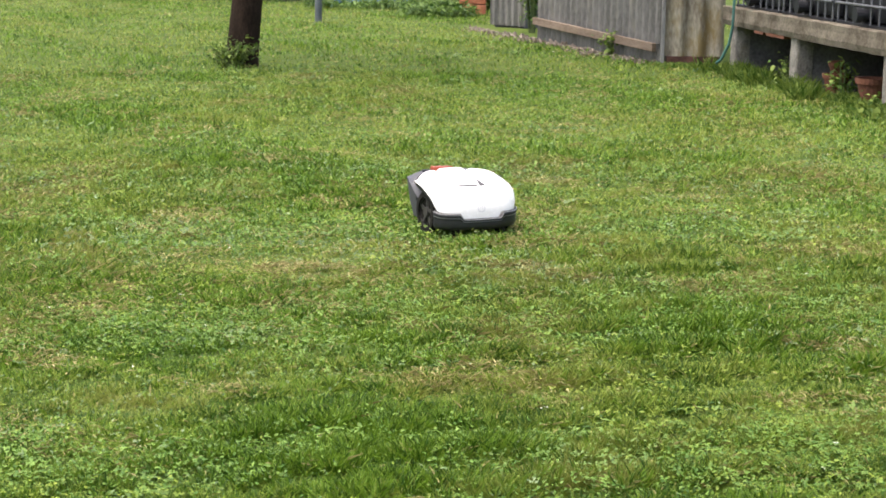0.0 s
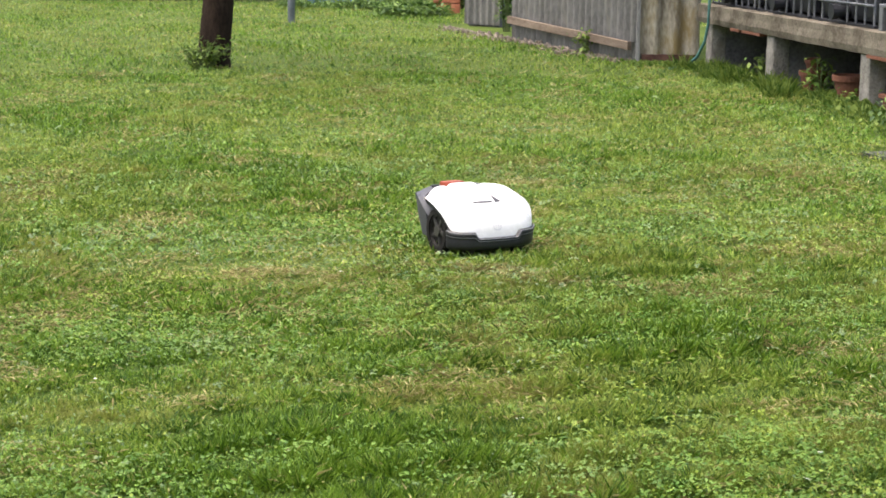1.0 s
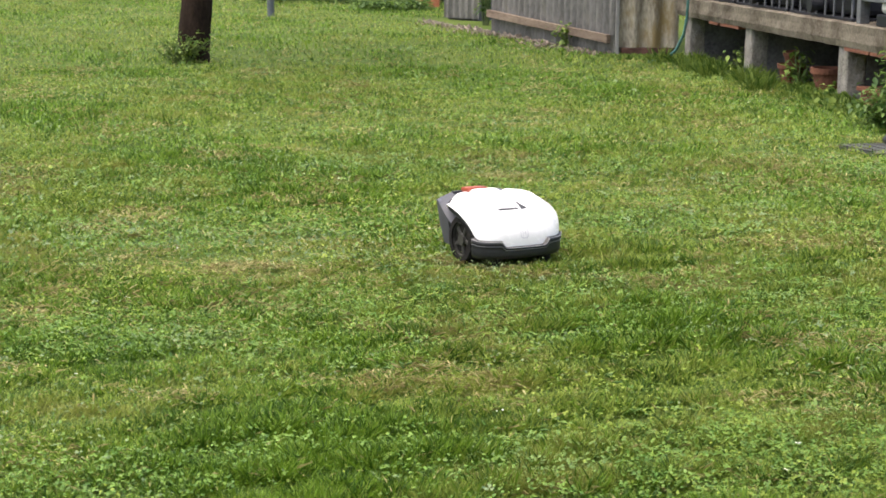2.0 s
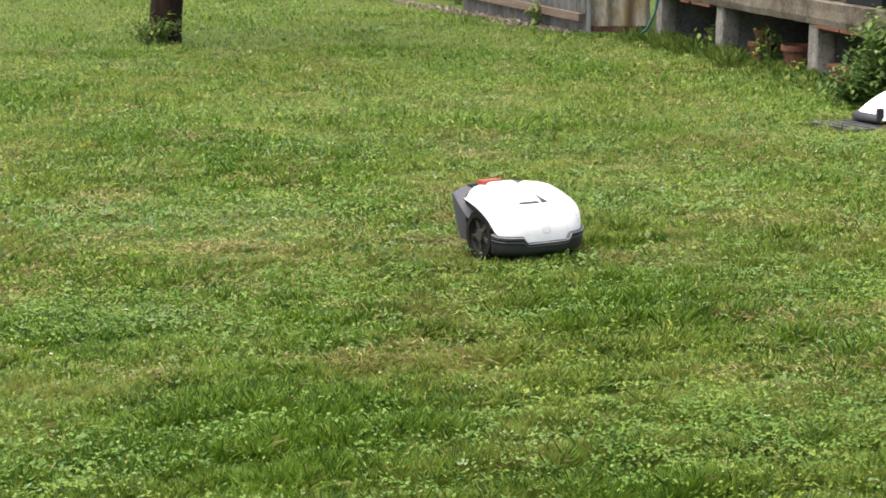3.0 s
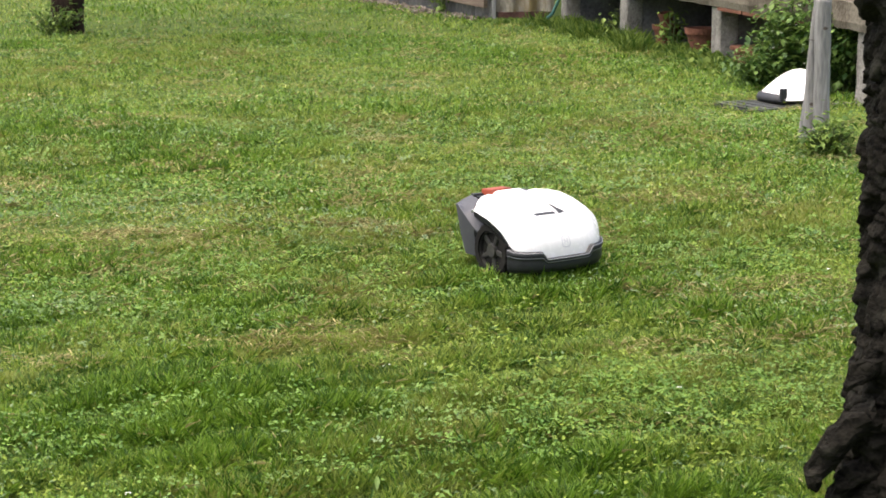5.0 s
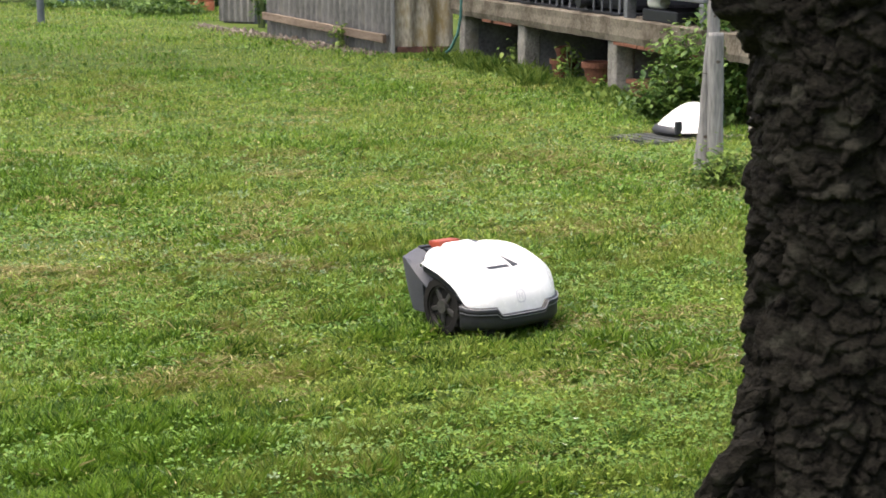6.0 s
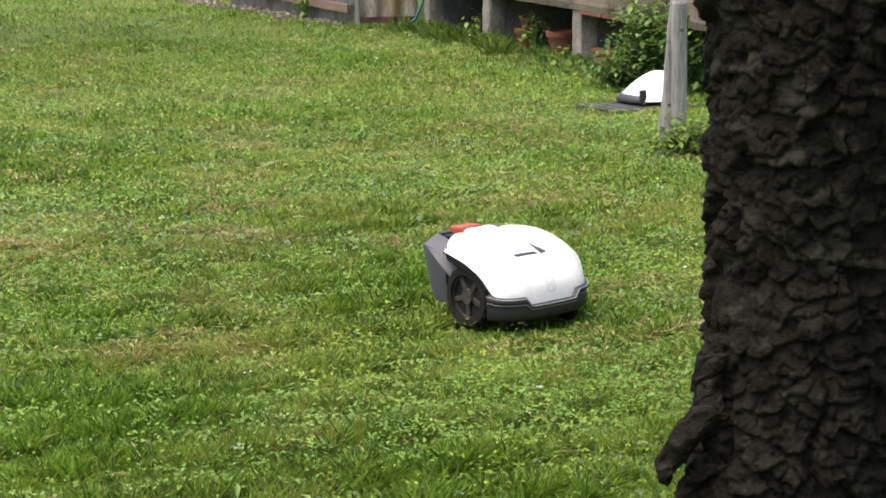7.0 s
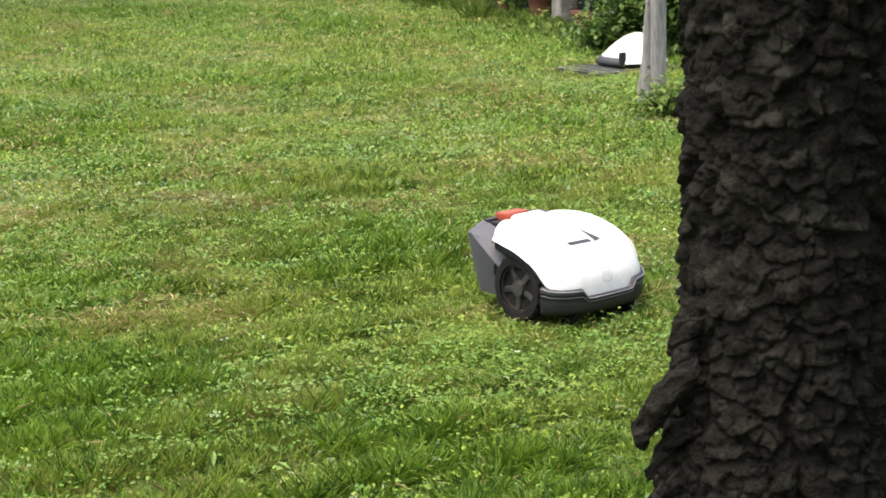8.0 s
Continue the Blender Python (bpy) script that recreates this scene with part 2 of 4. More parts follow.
def leaf_mesh(name, base, way, side, length, width, droop, mat, kind="stuff"):
    """Many folded leaf blades: base point, two flanks, drooping tip."""
    n = len(base)
    mid = base + way * (length * 0.5)[:, None]
    v = np.empty((n, 4, 3), np.float32)
    v[:, 0] = base
    v[:, 1] = mid + side * (width * 0.5)[:, None]
    v[:, 2] = mid - side * (width * 0.5)[:, None]
    v[:, 3] = base + way * length[:, None]
    v[:, 3, 2] -= droop * length
    idx = (np.arange(n) * 4)[:, None]
    tri = np.concatenate([idx + np.array([[0, 1, 3]]), idx + np.array([[0, 3, 2]])], 1).astype(np.int32).ravel()
    me = bpy.data.meshes.new(name)
    me.vertices.add(n * 4)
    me.vertices.foreach_set("co", v.ravel())
    me.loops.add(len(tri))
    me.loops.foreach_set("vertex_index", tri)
    me.polygons.add(n * 2)
    me.polygons.foreach_set("loop_start", np.arange(0, n * 6, 3, dtype=np.int32))
    me.polygons.foreach_set("loop_total", np.full(n * 2, 3, np.int32))
    me.update(calc_edges=True)
    me.materials.append(MAT[mat])
    ob = new(name, me)
    if kind:
        ob["kind"] = kind
    return ob


def trefoil_mesh(name, base, spin, tilt, size, mat):
    """Many clover leaves: three broad leaflets round one centre, each plant one island."""
    n = len(base)
    v = np.empty((n, 10, 3), np.float32)
    v[:, 0] = base
    lean = np.stack([np.cos(tilt[:, 1]), np.sin(tilt[:, 1])], 1) * tilt[:, :1]
    for k in range(3):
        a = spin + k * 2.094
        for j, (da, r, h) in enumerate(((-0.62, 0.78, 0.10), (0.0, 0.92, -0.02), (0.62, 0.78, 0.10))):
            x, y = np.cos(a + da) * r * size, np.sin(a + da) * r * size
            v[:, 1 + 3 * k + j] = base + np.stack([x, y, h * size + x * lean[:, 0] + y * lean[:, 1]], 1)
    tri = np.array([[0, 1 + 3 * k, 2 + 3 * k, 0, 2 + 3 * k, 3 + 3 * k] for k in range(3)]).ravel()
    tri = ((np.arange(n) * 10)[:, None] + tri[None]).astype(np.int32).ravel()
    me = bpy.data.meshes.new(name)
    me.vertices.add(n * 10)
    me.vertices.foreach_set("co", v.ravel())
    me.loops.add(len(tri))
    me.loops.foreach_set("vertex_index", tri)
    me.polygons.add(n * 6)
    me.polygons.foreach_set("loop_start", np.arange(0, n * 18, 3, dtype=np.int32))
    me.polygons.foreach_set("loop_total", np.full(n * 6, 3, np.int32))
    me.update(calc_edges=True)
    me.materials.append(MAT[mat])
    return new(name, me)


def directions(n, up_low, up_high):
    """Random unit ways with elevation between two angles in degrees, and level sides."""
    az = RNG.uniform(0, 2 * np.pi, n)
    el = np.radians(RNG.uniform(up_low, up_high, n))
    way = np.stack([np.cos(az) * np.cos(el), np.sin(az) * np.cos(el), np.sin(el)], 1)
    side = np.stack([-np.sin(az), np.cos(az), np.zeros(n)], 1)
    return way, side


def patches(x, y, scale, seed, octaves=5):
    """Smooth patchy field over the lawn, about 0 to 1."""
    r = np.random.default_rng(seed)
    s = np.zeros_like(x)
    for k in range(octaves * 3):
        f = scale * 1.55 ** (k % octaves)
        a = r.uniform(0, 2 * np.pi)
        s += np.sin((x * np.cos(a) + y * np.sin(a)) * f + r.uniform(0, 7)) / 1.35 ** (k % octaves)
    return 0.5 + 0.5 * np.tanh(s / 2.4)


# ================= ground =================
def build_ground():
    bm = bmesh.new()
    xs = [-400, -60, -12] + [-6 + 0.5 * i for i in range(25)] + [12, 60, 400]
    ys = [-400, -60, -6] + [-1 + 0.5 * i for i in range(61)] + [60, 400]
    grid_skin(bm, [[(x, y, 0.002 * noise.noise((x * 0.8, y * 0.8, 0)) - 0.016 if abs(x) < 7 and 0 < y < 30 else -0.016) for x in xs] for y in ys])
    bmesh.ops.recalc_face_normals(bm, faces=bm.faces)
    ob = part("ground", bm, "soil", smooth=True)
    tagged(ob, "green lawn soil with worn brown patches", "ground", kind="structure")


build_ground()


# ================= robot mower =================
# mower space: x ahead, y to its left, z up, metres
WHEEL_X, WHEEL_Y, WHEEL_R = 0.052, 0.160, 0.087


def smooth_step(a, b, x):
    t = min(1.0, max(0.0, (x - a) / (b - a)))
    return t * t * (3 - 2 * t)


def outline(angle, x0, front, rear, half, power, back=0.0):
    """Point of a rounded plan outline about (x0, 0); back: another roundness behind."""
    c, s = math.cos(angle), math.sin(angle)
    power = back if back and c < 0 else power
    r = (abs(c) ** power + abs(s) ** power) ** (-1 / power)
    return x0 + c * r * (front if c > 0 else rear), s * r * half


SHOULDER = ((-0.13, 0.232), (-0.08, 0.237), (0.00, 0.237), (0.05, 0.232), (0.10, 0.220), (0.14, 0.205), (0.18, 0.180), (0.21, 0.150))
HATCH = ((-0.13, 0.237), (-0.10, 0.240), (-0.05, 0.231), (0.02, 0.217), (0.09, 0.203), (0.13, 0.194), (0.17, 0.175), (0.21, 0.150))
SIDE_EDGE = ((-0.03, 0.206), (0.06, 0.186), (0.085, 0.175), (0.11, 0.162), (0.128, 0.146), (0.142, 0.126), (0.152, 0.110), (0.162, 0.103), (0.19, 0.100))
REAR_EDGE = ((-0.027, 0.1915), (-0.033, 0.188), (-0.104, 0.083), (-0.110, 0.070), (-0.111, 0.0))


def curve(points, x):
    return float(np.interp(x, [p[0] for p in points], [p[1] for p in points]))


def cover_outline(angle):
    """Plan outline of the white cover: rounded nose, straight rear edges that run in to the stop button."""
    c, s = math.cos(angle), math.sin(angle)
    if c >= 0:
        r = (abs(c) ** 3.2 + abs(s) ** 3.2) ** (-1 / 3.2)
        return 0.035 + c * r * 0.172, s * r * 0.191
    best = 9.0
    chain = ((0.035, 0.191),) + REAR_EDGE
    for (ax, ay), (bx, by) in zip(chain, chain[1:]):
        ax, bx, sy = ax - 0.035, bx - 0.035, abs(s)
        det = c * (by - ay) - sy * (bx - ax)
        if abs(det) > 1e-9:
            k = (ax * (by - ay) - ay * (bx - ax)) / det
            u = (ax * sy - ay * c) / det
            if k > 0 and -0.001 <= u <= 1.001:
                best = min(best, k)
    return 0.035 + c * best, s * best


def cover_rim(x, y):
    """Height of the white cover's lower edge: high behind, falling over the wheel, level along the bumper."""
    if x < -0.028:
        return cover_top(x, y) - 0.010
    return curve(SIDE_EDGE, x)


def nose_step(x, y):
    """How far the edge drops at the middle of the nose."""
    return 0.023 * smooth_step(0.165, 0.185, x) * (1 - smooth_step(0.078, 0.098, abs(y)))


def cover_top(x, y):
    """Height of the white cover: a falling hatch panel between two high shoulders."""
    side = smooth_step(0.056, 0.082, abs(y))
    z = curve(HATCH, x) * (1 - side) + curve(SHOULDER, x) * side
    # shallow gutter along the hatch
    z -= math.exp(-((abs(y) - 0.066) / 0.012) ** 2) * (0.003 * (1 - smooth_step(0.06, 0.13, x)) + 0.011 * (1 - smooth_step(-0.08, 0.02, x)))
    return z - 0.030 * smooth_step(0.12, 0.205, abs(y)) - 0.006 * (abs(y) / 0.19) ** 2


def cover_height(x, y, ox, oy, r):
    zb = cover_rim(ox, oy)
    power = 7 + 11 * (1 - smooth_step(-0.03, 0.03, ox))
    return zb + (cover_top(x, y) - zb) * (1 - min(r, 1.0) ** power) ** 0.6 - nose_step(ox, oy) * r ** 45


def build_mower():
    mower = new("robot_mower")
    n = 240
    # white cover
    bm = bmesh.new()
    rows = []
    for k in range(65):
        r = math.sin(0.5 * math.pi * k / 64) if k else 0.0
        row = []
        for i in range(n):
            a = 2 * math.pi * i / n
            ox, oy = cover_outline(a)
            x, y = 0.035 + (ox - 0.035) * r, oy * r
            row.append((x, y, cover_height(x, y, ox, oy, r)))
        rows.append(row)
    rows.append([(p[0] + (0.035 - p[0]) * 0.03, p[1] * 0.97, p[2] - 0.002) for p in rows[-1]])
    vs = grid_skin(bm, rows, loop=True)
    bmesh.ops.remove_doubles(bm, verts=bm.verts, dist=1e-5)
    bmesh.ops.recalc_face_normals(bm, faces=bm.faces)
    cover = part("top_cover", bm, "white_plastic", mower, "glossy white sloping plastic cover", smooth=True)

    # hatch slot, wedge and raised round badge on the cover
    def on_cover(x, y, up=0.001):
        a = math.atan2(y, x - 0.035)
        ox, oy = cover_outline(a)
        r = math.hypot(x - 0.035, y) / math.hypot(ox - 0.035, oy)
        return cover_height(x, y, ox, oy, r) + up

    def patch_on(bm, corners, up=0.0015, cut=8):
        a, b, c, d = [Vector((*p, 0)) for p in corners]
        rows = []
        for j in range(cut + 1):
            v = j / cut
            rows.append([(lambda q: (q.x, q.y, on_cover(q.x, q.y, up)))(a.lerp(b, u / cut).lerp(d.lerp(c, u / cut), v)) for u in range(cut + 1)])
        grid_skin(bm, rows)

    bm = bmesh.new()
    patch_on(bm, [(0.127, -0.060), (0.130, 0.018), (0.113, 0.018), (0.110, -0.060)])
    part("hatch_grip", bm, "dark_plastic", cover, "dark slot along the hatch edge")
    bm = bmesh.new()
    patch_on(bm, [(0.132, 0.026), (0.124, 0.056), (0.054, 0.047), (0.055, 0.042)])
    part("hatch_wedge", bm, "dark_plastic", cover, "dark wedge at the hatch corner")
    def on_nose(y, z):
        lo, hi = 0.10, 0.206
        for _ in range(20):
            mid = (lo + hi) / 2
            lo, hi = (mid, hi) if on_cover(mid, y, 0) > z else (lo, mid)
        return (lo + 0.0012, y, z)

    bm = bmesh.new()
    for i in range(24):
        quad = []
        for a, r in ((i, 0.0128), (i + 1, 0.0128), (i + 1, 0.0165), (i, 0.0165)):
            c, s = math.cos(2 * math.pi * a / 24), math.sin(2 * math.pi * a / 24)
            k = r * (abs(c) ** 3.4 + abs(s) ** 3.4) ** (-1 / 3.4)
            quad.append(bm.verts.new(on_nose(k * c, 0.122 + 1.15 * k * s)))
        bm.faces.new(quad)
    for y0, z0, y1, z1 in ((-0.007, 0.113, -0.004, 0.131), (0.004, 0.113, 0.007, 0.131), (-0.004, 0.1205, 0.004, 0.1235)):
        bm.faces.new([bm.verts.new(on_nose(*q)) for q in ((y0, z0), (y1, z0), (y1, z1), (y0, z1))])
    part("badge", bm, "emboss", cover, "raised rounded white badge")
    # thin seams of the hatch
    for seam in ([(0.104 - 0.02 * k, 0.0645) for k in range(9)], [(0.112, -0.068), (0.106, -0.076), (0.094, -0.078)], [(0.066, 0.020), (0.064, 0.036)]):
        bm = bmesh.new()
        tube(bm, [(x, y, on_cover(x, y, 0.0004)) for x, y in seam], 0.0008, 6)
        part("hatch_seam", bm, "emboss", cover)

    # dark bumper round the front
    bm = bmesh.new()
    rows = []
    angles = [math.radians(-57 + 114 * i / 60) for i in range(61)]
    for inset, level in ((0.055, 0.038), (0.022, 0.032), (0.006, 0.038), (0.0, 0.050), (0.0, 0.35), (0.001, 0.62), (-0.003, 0.70), (-0.003, 0.84), (0.004, 0.97), (0.022, 1.0)):
        row = []
        for a in angles:
            ox, oy = outline(a, 0.035, 0.184, 0.150, 0.197, 3.0)
            rim = cover_rim(max(0.155, min(ox, 0.207)), oy) - nose_step(ox, oy) + 0.002
            z = level if level < 0.06 and inset != 0.0 or level == 0.050 else 0.05 + (rim - 0.05) * level
            k = 1 - inset / 0.2
            row.append((0.035 + (ox - 0.035) * k, oy * k, z))
        rows.append(row)
    vs = grid_skin(bm, rows)
    for i in (0, -1):
        bm.faces.new([row[i] for row in vs])
    bmesh.ops.recalc_face_normals(bm, faces=bm.faces)
    bumper = part("bumper", bm, "dark_plastic", mower, "dark grey scuffed plastic bumper", smooth=True)
    for level, thick, grow in ((0.64, 0.0013, 0.0005), (0.95, 0.0016, 0.0018)):
        bm = bmesh.new()
        line = []
        for a in angles:
            ox, oy = outline(a, 0.035, 0.184 + grow, 0.152, 0.197 + grow, 3.0)
            rim = cover_rim(max(0.155, min(ox, 0.207)), oy) - nose_step(ox, oy)
            line.append((ox, oy, 0.05 + (rim - 0.05) * level))
        tube(bm, line, thick, 6)
        part("trim_line", bm, "trim_plastic", bumper, "thin light grey line", smooth=True)

    # chassis under the cover, with the wheel niches
    bm = bmesh.new()
    box(bm, -0.12, -0.135, 0.045, 0.13, 0.135, 0.150, 0.012)
    part("chassis", bm, "black_plastic", mower)

    # black lip along the wheel arch, under the cover edge
    for s in (-1, 1):
        bm = bmesh.new()
        rows = []
        for i in range(33):
            x = -0.045 + 0.198 * i / 32
            zt = curve(SIDE_EDGE, x) + 0.003 + 0.4 * max(0.0, -0.02 - x)
            w = 0.188 if x < 0.035 else 0.191 * (1 - ((x - 0.035) / 0.172) ** 3.2) ** (1 / 3.2) - 0.003
            w -= 1.2 * max(0.0, -0.022 - x)
            rows.append([(x, s * w, zt), (x, s * (w - 0.002), zt - 0.022 * smooth_step(0.16, 0.13, x)), (x, s * (w - 0.010), zt - 0.030), (x, s * 0.12, zt - 0.026)])
        grid_skin(bm, rows)
        arch = part("wheel_arch", bm, "black_plastic", mower)

    # grey rear body: flat shoulders above, tapering in below
    bm = bmesh.new()
    rows = []
    def crease(x):
        return 0.207 - 0.70 * max(0.0, x + 0.115) - 0.10 * max(0.0, -0.115 - x)

    for kind, front, back, half, z in (("deck", 0.02, 0.03, 0.05, 0.2265), ("deck", 0.085, 0.082, 0.150, 0.2265), ("deck", 0.096, 0.090, 0.166, 0.2235), ("edge", 0.102, 0.095, 0.183, 0.0), ("edge", 0.1015, 0.0945, 0.1825, -0.006),
                                       ("low", 0.080, 0.076, 0.172, 0.11), ("low", 0.070, 0.060, 0.160, 0.050), ("low", 0.040, 0.05, 0.11, 0.044)):
        row = []
        for i in range(n):
            a = 2 * math.pi * i / n
            ox, oy = outline(a, -0.075, front, back, half, 4.0)
            ex, ey = outline(a, -0.075, 0.102, 0.095, 0.183, 4.0)
            if kind == "deck":
                row.append((ox, oy, z - 0.30 * max(0.0, ox + 0.145) - 0.014 * smooth_step(0.075, 0.165, abs(oy))))
            elif kind == "edge":
                row.append((ex if z == 0.0 else ox, oy, crease(ex) + z))
            elif ex > -0.030:
                row.append((ex - 0.004, ey * (0.80 if z > 0.1 else 0.62 if z > 0.05 else 0.5), crease(ex) - 0.010))
            else:
                row.append((ox, oy, z))
        rows.append(row)
    vs = grid_skin(bm, rows, loop=True)
    bm.faces.new(vs[0])
    bmesh.ops.recalc_face_normals(bm, faces=bm.faces)
    rear = part("rear_body", bm, "grey_plastic", mower, "matt grey plastic rear body", smooth=True, sharp=16)
    bm = bmesh.new()
    box(bm, -0.158, -0.102, 0.205, -0.138, -0.064, 0.2275, 0.003)
    part("carry_handle", bm, "dark_plastic", rear, "dark recessed carrying handle")
    bm = bmesh.new()
    box(bm, -0.140, -0.098, 0.205, -0.100, -0.050, 0.2225, 0.004)
    part("button_well", bm, "black_plastic", rear)

    # stop button
    bm = bmesh.new()
    box(bm, -0.152, -0.066, 0.208, -0.100, 0.016, 0.2435, 0.005)
    for v in bm.verts:
        v.co.z -= 0.10 * max(0.0, -0.118 - v.co.x)
    part("stop_button", bm, "red_plastic", mower, "red stop button panel", smooth=False)

    # drive wheels
    wheels = []
    for s in (-1, 1):
        bm = bmesh.new()
        turn = pose(0, 0, 0, 90, 0, 0)
        rows = []
        for r, y in ((0.062, -0.019), (0.080, -0.019), (0.087, -0.014), (0.087, 0.0), (0.087, 0.014), (0.080, 0.019), (0.062, 0.019), (0.062, -0.019)):
            rows.append([((r - (0.005 if (i // 2) % 2 and r > 0.085 else 0)) * math.cos(2 * math.pi * (i + 1.5 * abs(y) / 0.014) / 80), y, (r - (0.005 if (i // 2) % 2 and r > 0.085 else 0)) * math.sin(2 * math.pi * (i + 1.5 * abs(y) / 0.014) / 80)) for i in range(80)])
        grid_skin(bm, rows, loop=True)
        bmesh.ops.recalc_face_normals(bm, faces=bm.faces)
        wheel = part("wheel", bm, "rubber", mower, "muddy black rubber drive wheel")
        wheel.matrix_basis = pose(WHEEL_X, s * WHEEL_Y, WHEEL_R)
        bm = bmesh.new()
        lathe(bm, [(0.064, -0.012), (0.064, 0.012), (0.057, 0.014), (0.057, -0.014)], 32, turn, closed=True)
        rim = part("rim", bm, "rim", wheel, "dusty dark grey rim")
        bm = bmesh.new()
        lathe(bm, [(0.020, -0.016), (0.024, 0.0), (0.020, 0.016)], 18, turn)
        part("hub", bm, "rim", wheel)
        bm = bmesh.new()
        lathe(bm, [(0.060, -0.004), (0.060, 0.004)], 32, turn)
        part("wheel_disc", bm, "rubber", wheel)
        for k in range(5):
            bm = bmesh.new()
            box(bm, -0.008, -0.010, 0.016, 0.008, 0.010, 0.060, 0.004, pose(0, 0, 0, 0, 72 * k, 0))
            part("spoke", bm, "rim", wheel)
        wheels.append(wheel)
    # small front castors
    for s in (-1, 1):
        bm = bmesh.new()
        lathe(bm, [(0.012, -0.011), (0.030, -0.011), (0.033, -0.006), (0.033, 0.006), (0.030, 0.011), (0.012, 0.011)], 20, pose(0.165, s * 0.10, 0.033, 90, 0, 0), closed=True)
        box(bm, 0.158, s * 0.10 - 0.016, 0.03, 0.172, s * 0.10 + 0.016, 0.06)
        part("castor", bm, "rubber", mower)
    return mower, wheels


mower, mower_wheels = build_mower()
tagged(mower, "white and grey robotic lawn mower driving over the lawn", "robot mower", group="robot mowers")

# the second mower, parked on its charging plate
def build_parked():
    ob = new("robot_mower")
    ob.matrix_basis = pose(2.43, 9.33, 0.010, 0, 0, 203)
    bm = bmesh.new()
    rows = []
    for k in range(20):
        r = math.sin(0.5 * math.pi * k / 19)
        row = []
        for i in range(80):
            a = 2 * math.pi * i / 80
            ox, oy = outline(a, 0, 0.222, 0.125, 0.182, 2.8)
            top = 0.176 - 0.050 * smooth_step(0.0, 0.23, ox * r) - 0.02 * smooth_step(0.05, 0.21, -ox * r)
            row.append((ox * r, oy * r, 0.022 + (top - 0.022) * (1 - r ** 2.0) ** 0.80))
        rows.append(row)
    grid_skin(bm, rows, loop=True)
    bmesh.ops.remove_doubles(bm, verts=bm.verts, dist=1e-5)
    bmesh.ops.recalc_face_normals(bm, faces=bm.faces)
    cover = part("top_cover", bm, "white_plastic", ob, "smooth white plastic cover", smooth=True)
    bm = bmesh.new()
    rows = []
    for inset, z in ((0.03, 0.008), (0.0, 0.010), (-0.003, 0.020), (0.010, 0.046), (0.035, 0.054)):
        rows.append([(lambda q: (q[0] * (1 - inset / 0.2), q[1] * (1 - inset / 0.2), z))(outline(math.radians(-70 + 104 * i / 40), 0, 0.228, 0.2, 0.189, 2.8)) for i in range(41)])
    grid_skin(bm, rows)
    bmesh.ops.recalc_face_normals(bm, faces=bm.faces)
    bumper = part("bumper", bm, "dark_plastic", ob, "dark grey plastic bumper", smooth=True)
    ex, ey = outline(math.radians(34), 0, 0.228, 0.2, 0.189, 2.8)
    bm = bmesh.new()
    box(bm, ex - 0.03, ey - 0.012, 0.012, ex + 0.012, ey + 0.010, 0.088, 0.008)
    part("bumper_end", bm, "dark_plastic", bumper)
    tagged(ob, "white robotic lawn mower parked on its charging plate", "robot mower", group="robot mowers")


build_parked()


def build_dock():
    dock = new("charging_station")
    dock.matrix_basis = pose(2.45, 9.33, -0.004, 0, 0, 203)
    bm = bmesh.new()
    box(bm, -0.20, -0.19, -0.012, 0.50, 0.19, 0.009, 0.005)
    part("base_plate", bm, "dock_plastic", dock, "flat dark ribbed plastic plate")
    bm = bmesh.new()
    box(bm, 0.486, -0.15, 0.0085, 0.500, 0.15, 0.016, 0.002)
    part("front_edge", bm, "dark_plastic", dock)
    for k in range(7):
        bm = bmesh.new()
        box(bm, -0.05 + 0.075 * k, -0.17, 0.008, -0.03 + 0.075 * k, 0.17, 0.013, 0.002)
        part("rib", bm, "dock_plastic", dock)
    tagged(dock, "flat dark charging station lying in the lawn", "charging station")


build_dock()


